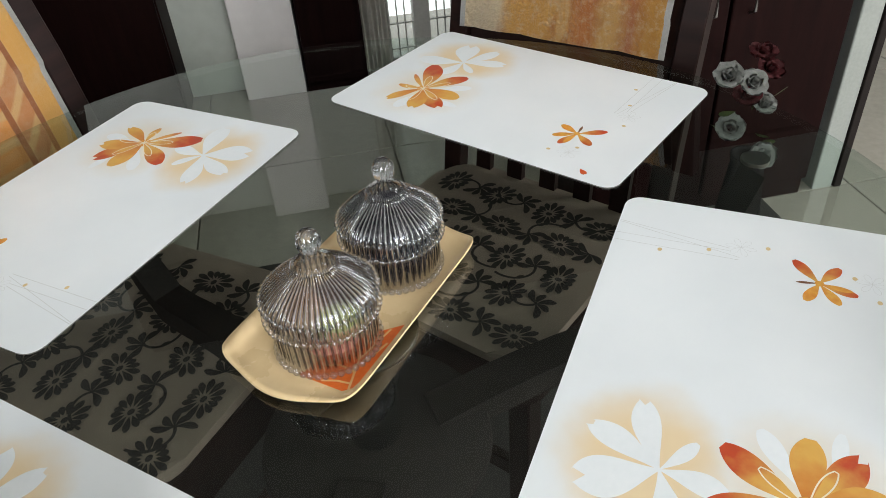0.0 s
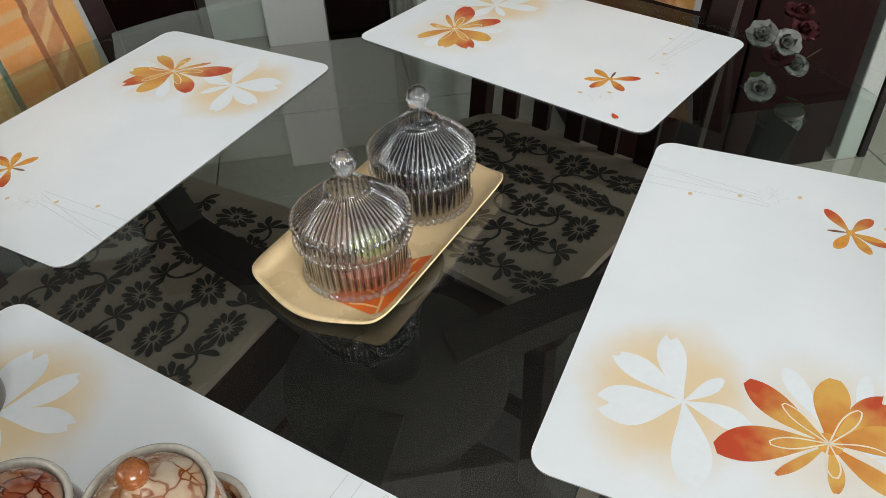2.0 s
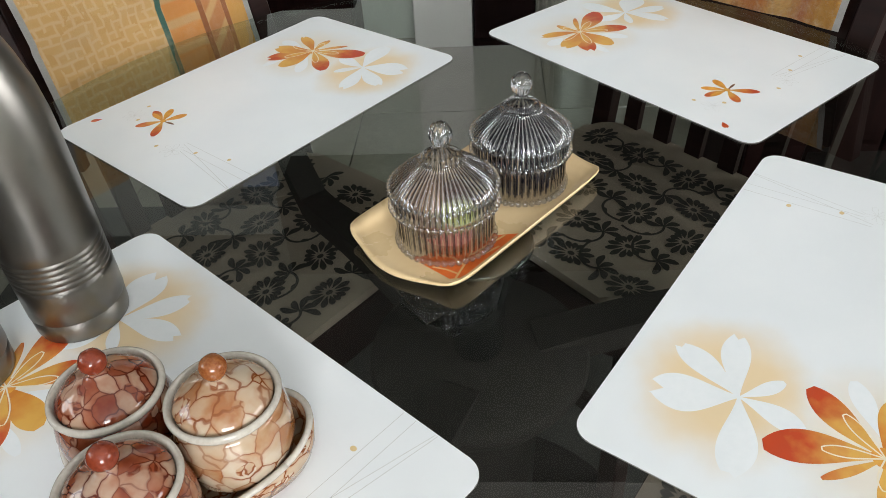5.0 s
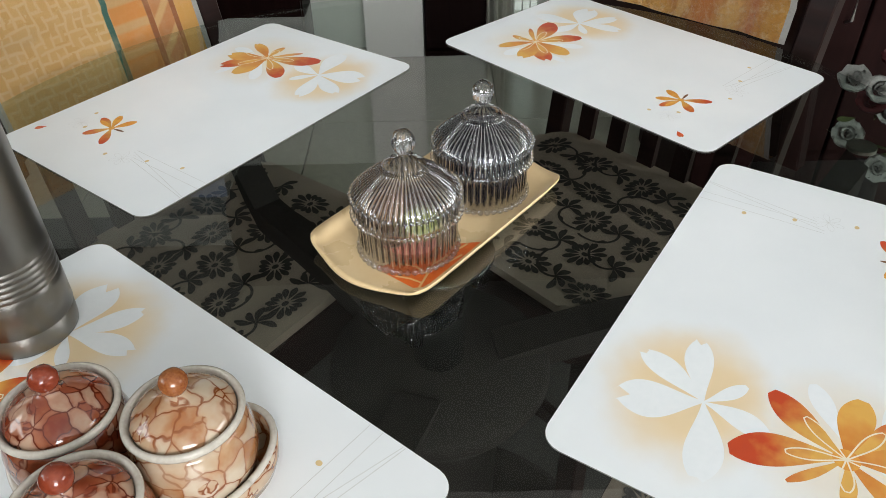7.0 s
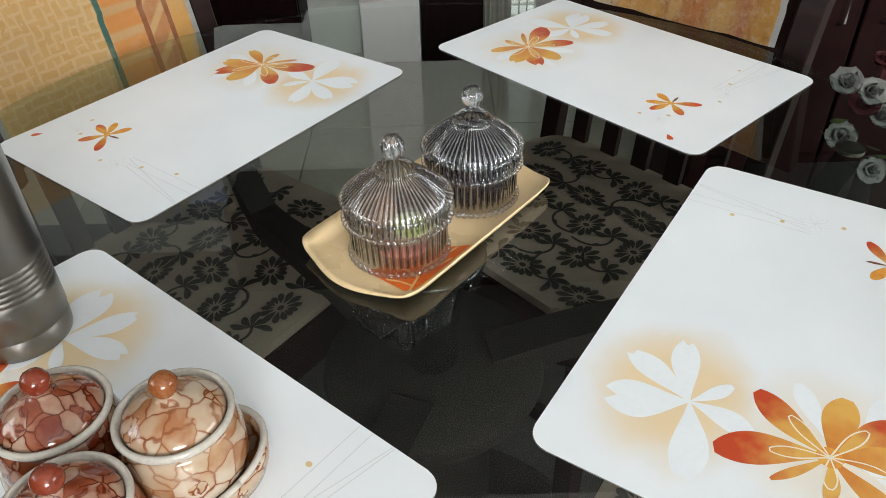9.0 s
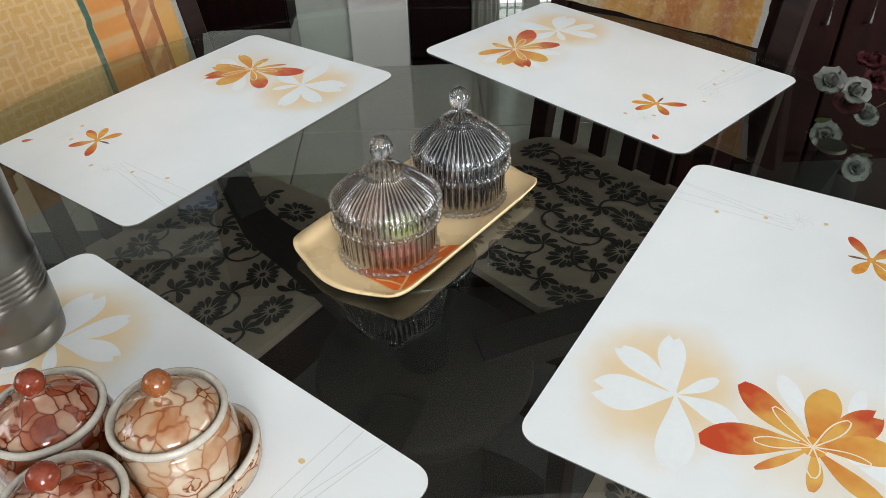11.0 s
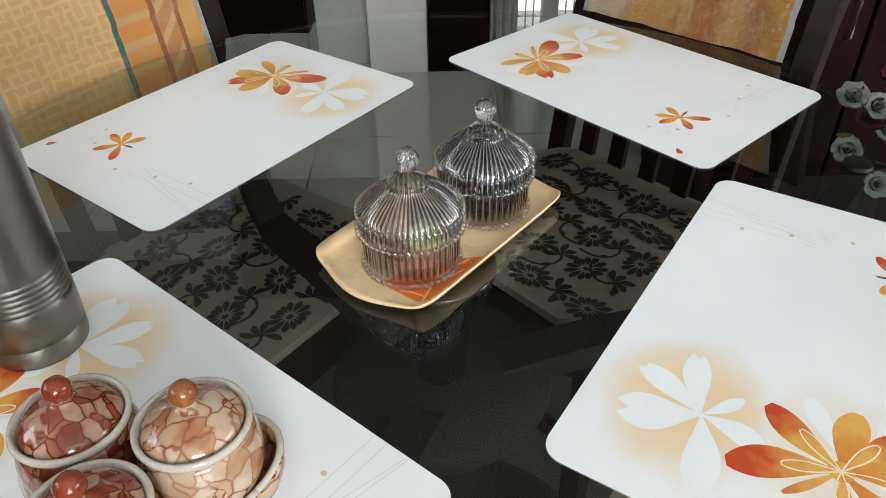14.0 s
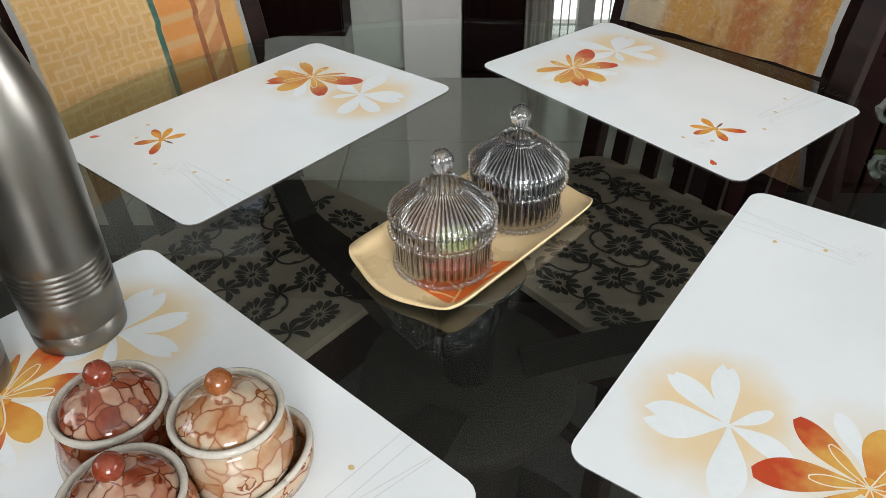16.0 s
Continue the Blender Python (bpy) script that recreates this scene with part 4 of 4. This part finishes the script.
for i in range(NX):
    for j in range(NY):
        bm.faces.new((upper[i][j], upper[i + 1][j], upper[i + 1][j + 1], upper[i][j + 1]))
        bm.faces.new((under[i][j], under[i][j + 1], under[i + 1][j + 1], under[i + 1][j]))
border = [(i, 0) for i in range(NX)] + [(NX, j) for j in range(NY)] + [(i, NY) for i in range(NX, 0, -1)] + [(0, j) for j in range(NY, 0, -1)]
for (i, j), (k, l) in zip(border, border[1:] + border[:1]):
    bm.faces.new((upper[i][j], under[i][j], under[k][l], upper[k][l]))
dish = part("dish", bm, M_TRAY, tray, smooth=True)
bm = bmesh.new()
flat(bm, [(-0.1015, -0.008), (-0.1015, -0.050), (-0.094, -0.0575), (-0.045, -0.0580), (-0.014, -0.0580), (-0.028, -0.044), (-0.052, -0.026), (-0.080, -0.014)], 0.0044)
leaf = part("leaf_print", bm, M_ORANGE, tray, "orange printed leaf")
bm = bmesh.new()
for a, b, c in (((-0.098, -0.054), (-0.066, -0.044), (-0.024, -0.050)), ((-0.080, -0.0485), (-0.078, -0.034), (-0.084, -0.020)), ((-0.092, -0.052), (-0.094, -0.040), (-0.099, -0.028)), ((-0.066, -0.044), (-0.052, -0.036), (-0.046, -0.032)),
                ((-0.070, -0.045), (-0.058, -0.052), (-0.040, -0.056))):
    ribbon(bm, [a, b, c], 0.002, 0.0047)
part("vein", bm, M_TRAYLEAF, leaf)
for sx, sy in ((-1, -1), (-1, 1), (1, -1), (1, 1)):
    part("foot", lathe([(0, -0.0003), (0.006, -0.0003), (0.007, 0.003), (0, 0.003)], 16), M_TRAY_RIM, tray).location = (sx * 0.085, sy * 0.045, 0)


def ribs(n, sharp=1.0):
    return lambda a: 2 * abs(math.cos(0.5 * n * a)) ** sharp - 1


def facet(ob, n, low, ridge=0.10, groove=0.16):
    """Paints glints on ridges and darkness in grooves of n moulded ribs, outside alone."""
    for f in ob.data.polygons:
        c = f.center
        r = math.hypot(c.x, c.y)
        if r < 0.016 or c.z < low or f.normal.x * c.x + f.normal.y * c.y < 0.05 * r:
            continue
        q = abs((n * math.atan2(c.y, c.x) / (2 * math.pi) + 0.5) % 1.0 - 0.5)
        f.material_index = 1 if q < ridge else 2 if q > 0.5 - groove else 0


def jar(m, label):
    """A ribbed glass jar with a fluted domed lid, beaded rims and a ball knob."""
    j = thing("glass_jar", m, label, "jar", "glass jars on the tray")
    f = ribs(44, 0.7)
    body = [(0.0, 0.0005), (0.040, 0.0), (0.0450, 0.001, 0.0010), (0.0462, 0.004, 0.0016), (0.0448, 0.0065, 0.0010), (0.0442, 0.009, 0.0016), (0.0447, 0.020, 0.0017), (0.0450, 0.032, 0.0017),
            (0.0466, 0.036, 0.0004), (0.0466, 0.038), (0.0415, 0.038), (0.0405, 0.034), (0.0400, 0.010), (0.036, 0.0065), (0.0, 0.006)]
    facet(part("body", lathe(body, 528, f), [M_CRYSTAL, M_RIDGE_GLINT, M_GROOVE_DARK], j, "ribbed clear glass bowl", smooth=True), 44, 0.008)
    g = ribs(58, 0.7)
    lid = [(0.0425, 0.0388), (0.0488, 0.0386), (0.0492, 0.0405), (0.0482, 0.0428, 0.0008), (0.0474, 0.046, 0.0016), (0.0474, 0.053, 0.0016), (0.0490, 0.0555), (0.0478, 0.0580, 0.0012),
           (0.0450, 0.0612, 0.0021), (0.0390, 0.0664, 0.0023), (0.0302, 0.0730, 0.0020), (0.0220, 0.0782, 0.0014), (0.0172, 0.0810, 0.0003), (0.0188, 0.0820), (0.0190, 0.0836), (0.0165, 0.0848), (0.0125, 0.0852), (0.0134, 0.0864), (0.0130, 0.0878), (0.0085, 0.0888),
           (0.0062, 0.0915), (0.0, 0.0925)]
    inner = [(0.0, 0.0765), (0.018, 0.0745), (0.0280, 0.0695), (0.0360, 0.0638), (0.0415, 0.0590), (0.0436, 0.054), (0.0436, 0.044), (0.0425, 0.0388)]
    top_ = part("lid", lathe(lid + inner, 696, g), [M_CRYSTAL, M_RIDGE_GLINT, M_GROOVE_DARK], j, "fluted clear glass dome lid", smooth=True)
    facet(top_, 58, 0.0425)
    bm = bmesh.new()
    for k in range(44):
        a = 2 * math.pi * k / 44
        bmesh.ops.create_icosphere(bm, subdivisions=2, radius=0.0031, matrix=pose(0.0462 * math.cos(a), 0.0462 * math.sin(a), 0.0040))
    part("scalloped_foot", bm, M_SOLID, j, "scalloped glass foot ring", smooth=True)
    for zb in (0.0402, 0.0562):
        bm = bmesh.new()
        for k in range(52):
            a = 2 * math.pi * k / 52
            bmesh.ops.create_icosphere(bm, subdivisions=2, radius=0.0024, matrix=pose(0.0499 * math.cos(a), 0.0499 * math.sin(a), zb))
        part("beaded_rim", bm, M_SOLID, top_, "row of small glass beads", smooth=True)
    kn = []
    for k in range(17):
        a = math.pi * k / 16
        kn.append((0.0101 * math.sin(a), 0.1035 - 0.0116 * math.cos(a), 0.0006 * math.sin(a)))
    part("knob", lathe(kn, 84, ribs(9)), M_SOLID, top_, "faceted glass ball knob", smooth=True)
    return j


JAR_Z = GLASS_TOP + 0.0052
J1, J2 = (-0.0235, 0.5625), (0.0475, 0.6500)
TALL = Matrix.Diagonal((0.97, 0.97, 1.045, 1))
jar(pose(*J1, JAR_Z) @ TALL, "ribbed clear glass jar holding coloured sweets on the tray")
jar(pose(*J2, JAR_Z, 0, 0, 4) @ TALL, "ribbed clear glass jar full of dark sweets on the tray")


def sweets(name, at, mat, label, spots, boxy=1.0):
    bm = bmesh.new()
    for k, (x, y, z, r, sq) in enumerate(spots):
        blob(bm, (at[0] + x, at[1] + y, JAR_Z + z), r, sq, 0.12, k, 2 if boxy == 1.0 else 3, boxy)
    return tagged(part(name, bm, mat, smooth=True), label, "sweet", "sweets in the jars")


M_TAN = mottled("tan_wrapper", (0.36, 0.19, 0.09), (0.54, 0.33, 0.18), 60, 0.35)
M_BROWN = mottled("brown_wrapper", (0.13, 0.07, 0.045), (0.24, 0.14, 0.09), 60, 0.35)
M_OLIVE = mottled("yellow_green_wrapper", (0.30, 0.33, 0.06), (0.50, 0.52, 0.16), 80, 0.3)
M_PINK = mottled("salmon_wrapper", (0.48, 0.14, 0.10), (0.60, 0.24, 0.18), 70, 0.35)
M_DARK = mottled("dark_plum_sweet", (0.006, 0.005, 0.010), (0.020, 0.017, 0.028), 80, 0.5, spec=0.2)
sweets("sweet", J1, M_TAN, "tan wrapped sweet inside a glass jar", [(-0.016, 0.000, 0.0445, 0.0165, (1.05, 1, 0.95))])
sweets("sweet", J1, M_OLIVE, "yellow-green wrapped sweet inside a glass jar", [(0.012, -0.014, 0.037, 0.0135, (1.25, 0.9, 0.9))])
sweets("sweet", J1, M_BROWN, "brown wrapped sweet inside a glass jar", [(0.012, 0.017, 0.036, 0.0150, (1.1, 1, 0.95))])
sweets("sweet", J1, M_BROWN, "dark brown wrapped sweet inside a glass jar", [(-0.012, -0.016, 0.0235, 0.0125, (1.1, 1, 0.8))])
sweets("sweet", J1, M_PINK, "salmon wrapped sweet lying in a glass jar", [(0.003, -0.009, 0.0125, 0.0170, (1.55, 1.25, 0.34))])
rnd = random.Random(4)
for layer in range(5):
    ring, wide = (7, 0.0268) if layer < 4 else (5, 0.0135)
    for k in range(ring + (layer < 4)):
        a = 2 * math.pi * (k + 0.5 * layer) / ring
        r = wide if k < ring else 0.0
        sweets("dark_sweet", J2, M_DARK, "dark plum-coloured sweet inside a glass jar",
               [(r * math.cos(a), r * math.sin(a), 0.0182 + 0.0112 * layer + rnd.uniform(-0.001, 0.001), 0.0105, (1.05, 1.05, 1.05))], 0.6)

# ---- ceramic pots in a three-lobed holder ----
HC = (-0.192, 0.298)
holder = thing("pot_holder", pose(HC[0], HC[1], MAT_TOP), "three-lobed marbled ceramic holder for three pots on a placemat", "holder")


def trefoil(a, grow=0.0):
    w = math.cos(3 * (a - radians(26.6)))
    return 0.0740 + 0.0205 * w + grow, w


bm = bmesh.new()
N = 120
rows = []
for grow, zf in ((-0.012, lambda w: 0.0), (-0.003, lambda w: 0.003), (0.0, lambda w: 0.012), (0.0015, lambda w: 0.021 + 0.006 * w), (0.0, lambda w: 0.0235 + 0.006 * w),
                 (-0.0035, lambda w: 0.0225 + 0.006 * w), (-0.0045, lambda w: 0.010), (-0.010, lambda w: 0.005)):
    ring = []
    for k in range(N):
        a = 2 * math.pi * k / N
        r, w = trefoil(a, grow)
        ring.append(bm.verts.new((r * math.cos(a), r * math.sin(a), zf(w))))
    rows.append(ring)
for a, b in zip(rows, rows[1:]):
    for k in range(N):
        bm.faces.new((a[k], a[(k + 1) % N], b[(k + 1) % N], b[k]))
bm.faces.new(rows[0][::-1])
bm.faces.new(rows[-1])
part("dish", bm, M_MARBLE_PALE, holder, smooth=True)
bm = bmesh.new()
ring = []
for k in range(N):
    a = 2 * math.pi * k / N
    r, w = trefoil(a, -0.001)
    ring.append((r * math.cos(a), r * math.sin(a), 0.0240 + 0.006 * w))
part("rim", tube(ring + ring[:1], 0.0024, 8), M_RIM, holder, "bare off-white glazed rim", smooth=True)


def pot(x, y, spin, mat, knob_mat, label):
    p = thing("lidded_pot", pose(x, y, MAT_TOP + 0.0055, 0, 0, spin), label, "pot", "ceramic pots in the holder")
    prof = [(0, 0.0), (0.026, 0.0), (0.029, 0.002), (0.0358, 0.012), (0.0392, 0.028), (0.0390, 0.042), (0.0360, 0.055), (0.0343, 0.0590)]
    inside = [(0.0310, 0.0590), (0.0315, 0.055), (0.0335, 0.040), (0.031, 0.014), (0, 0.008)]
    part("body", lathe(prof + inside, 72), mat, p, smooth=True)
    rim = [(0.0310, 0.0592), (0.0344, 0.0592), (0.0362, 0.0606), (0.0371, 0.0630), (0.0365, 0.0652), (0.0350, 0.0661), (0.0335, 0.0655), (0.0325, 0.0630), (0.0312, 0.0600), (0.0310, 0.0592)]
    part("rim", lathe(rim, 72), M_RIM, p, "off-white glazed rolled rim", smooth=True)
    ld = [(0, 0.0585), (0.0305, 0.0592), (0.0319, 0.0620), (0.0314, 0.0640), (0.0280, 0.0680), (0.0220, 0.0730), (0.0140, 0.0770), (0.0085, 0.0790), (0.0060, 0.0805), (0.0052, 0.0830), (0.0, 0.0835)]
    lid = part("lid", lathe(ld, 72), mat, p, "domed marbled lid", smooth=True)
    bm = bmesh.new()
    blob(bm, (0, 0, 0.0895), 0.0088, (1, 1, 0.98), 0.06, spin, 3)
    part("knob", bm, knob_mat, lid, "round glazed knob", smooth=True)
    return p


pot(-0.152, 0.318, 20, M_MARBLE_PALE, M_KNOB_AMBER, "cream and rust marbled ceramic pot with round-knobbed lid")
pot(-0.230, 0.323, 140, M_MARBLE_RED, M_KNOB_RED, "rust marbled ceramic pot with dark red knob")
pot(-0.195, 0.2535, 260, M_MARBLE_RED, M_KNOB_RED, "rust marbled ceramic pot beside the cream pot")


# ---- steel flasks ----
def flask(x, y, spin, label):
    b = thing("steel_flask", pose(x, y, MAT_TOP, 0, 0, spin), label, "flask", "steel flasks on the placemat")
    prof = [(0, 0.0), (0.034, 0.0), (0.0372, 0.0015), (0.0378, 0.005), (0.0384, 0.0200), (0.0379, 0.0206), (0.0388, 0.0213), (0.039, 0.05)]
    for k in range(6):
        z = 0.054 + 0.0052 * k
        prof += [(0.039, z), (0.0384, z + 0.0010), (0.0384, z + 0.0018), (0.039, z + 0.0028)]
    prof += [(0.039, 0.092), (0.039, 0.165), (0.0384, 0.185), (0.0360, 0.208), (0.0310, 0.230), (0.0255, 0.247), (0.0222, 0.258), (0.0215, 0.262), (0.0, 0.262)]
    part("body", lathe(prof, 96), M_STEEL, b, smooth=True)
    part("cap", lathe([(0, 0.2625), (0.0222, 0.2625), (0.0232, 0.264), (0.0232, 0.288), (0.021, 0.291), (0, 0.2915)], 64, None), M_STEEL, b, "screw cap", smooth=True)
    return b


flask(-0.331, 0.467, 0, "brushed stainless steel flask with ring grooves")
flask(-0.398, 0.396, 40, "brushed stainless steel flask with ring grooves")


# ---- roses ----
def rose(m, mat, label, s=1.0, seed=0):
    r = thing("rose", m, label, "flower", "artificial roses in the vase")
    rnd = random.Random(seed)
    for layer, (n, rad, lean) in enumerate(((3, 0.010, 0.12), (4, 0.018, 0.38), (6, 0.030, 0.66))):
        for k in range(n):
            a = 2 * math.pi * k / n + layer * 0.6 + rnd.uniform(-0.15, 0.15)
            bm = bmesh.new()
            g = []
            for i in range(6):
                row = []
                for j in range(5):
                    q, w = i / 5, (j / 4 - 0.5)
                    wid = rad * 1.5 * math.sin(math.pi * (0.18 + 0.72 * q)) ** 0.6
                    out_ = rad * (0.35 + lean * q * q) + 0.006 * lean * (q > 0.75) - 0.35 * wid * abs(w) * 2 * abs(w)
                    z = 0.028 * q * (1.1 - 0.45 * lean) - (0.010 * lean * max(0, q - 0.7) * 3)
                    ruf = 0.004 * noise.noise(Vector((q * 2.5 + seed, w * 4 + k, layer * 3.7))) * (0.4 + q)
                    p = Vector((out_ + ruf, w * wid * 1.35, z + ruf * 1.5))
                    p.rotate(Euler((0, 0, a)))
                    row.append(bm.verts.new(p * s))
                g.append(row)
            for i in range(5):
                for j in range(4):
                    bm.faces.new((g[i][j], g[i + 1][j], g[i + 1][j + 1], g[i][j + 1]))
            bmesh.ops.solidify(bm, geom=bm.faces[:], thickness=0.0008)
            part("petal", bm, mat, r, smooth=True)
    return r


VASE = (0.90, 1.36)
vase = thing("vase", pose(*VASE, 0), "tall dark vase on the floor before the cabinet", "vase")
part("body", lathe([(0, 0), (0.05, 0), (0.056, 0.03), (0.052, 0.14), (0.042, 0.24), (0.036, 0.30), (0.040, 0.32), (0.036, 0.32), (0.031, 0.29), (0.036, 0.2), (0.04, 0.03), (0, 0.02)], 48), M_VASE, vase, smooth=True)
ROSES = [((0.785, 1.310, 0.540), M_ROSE_WHITE, 35, -30), ((0.832, 1.305, 0.523), M_ROSE_WHITE, 45, 0), ((0.893, 1.345, 0.448), M_ROSE_WHITE, 35, 10), ((0.806, 1.305, 0.430), M_ROSE_WHITE, 50, -30),
         ((0.880, 1.290, 0.360), M_ROSE_WHITE, 55, -20), ((0.848, 1.335, 0.478), M_ROSE_RED, 30, -20), ((0.872, 1.345, 0.560), M_ROSE_RED, 10, 0), ((0.905, 1.36, 0.515), M_ROSE_RED, 30, 0)]
for k, (p, mt, tilt, yaw) in enumerate(ROSES):
    m = pose(*p, tilt, 0, yaw)
    rose(m, mt, "white artificial rose in the vase" if mt is M_ROSE_WHITE else "dark red artificial rose in the vase", 0.85, k)
    part("stem", tube([(VASE[0] + 0.01 * math.cos(k), VASE[1] + 0.01 * math.sin(k), 0.30), (VASE[0] * 0.6 + p[0] * 0.4, VASE[1] * 0.6 + p[1] * 0.4, max(0.35, p[2] - 0.06)), (p[0], p[1], p[2] + 0.002)], 0.0025, 6), M_LEAF, vase)
for k in range(7):
    a = 2.4 * k
    p = Vector((VASE[0] - 0.055 + 0.035 * math.cos(a), VASE[1] - 0.05 + 0.03 * math.sin(a), 0.38 + 0.022 * k))
    bm = bmesh.new()
    o = petal_outline((0, 0), (0.040, 0.0), 0.020, n=6)
    flat(bm, o, 0)
    bmesh.ops.solidify(bm, geom=bm.faces[:], thickness=0.0006)
    part("leaf", bm, M_LEAF, vase).matrix_local = pose(p.x - VASE[0], p.y - VASE[1], p.z, rnd.uniform(-30, 30), rnd.uniform(-50, 10), math.degrees(a))

# ---- floor tiles ----
tile = bmesh.new()
add_box(tile, (-0.298, -0.298, -0.0115), (0.298, 0.298, 0.0), 0.002)
tile_mesh = part("tile", tile, M_TILE, floor).data
tiles = bpy.data.objects["tile"]
tiles.location = (X0 + 0.3, Y0 + 0.3, 0)
for i in range(int((X1 - X0) / 0.6)):
    for j in range(int((FAR - Y0) / 0.6)):
        if i or j:
            t_ = new("tile", tile_mesh)
            t_.parent = floor
            t_.location = (X0 + 0.3 + 0.6 * i, Y0 + 0.3 + 0.6 * j, 0)
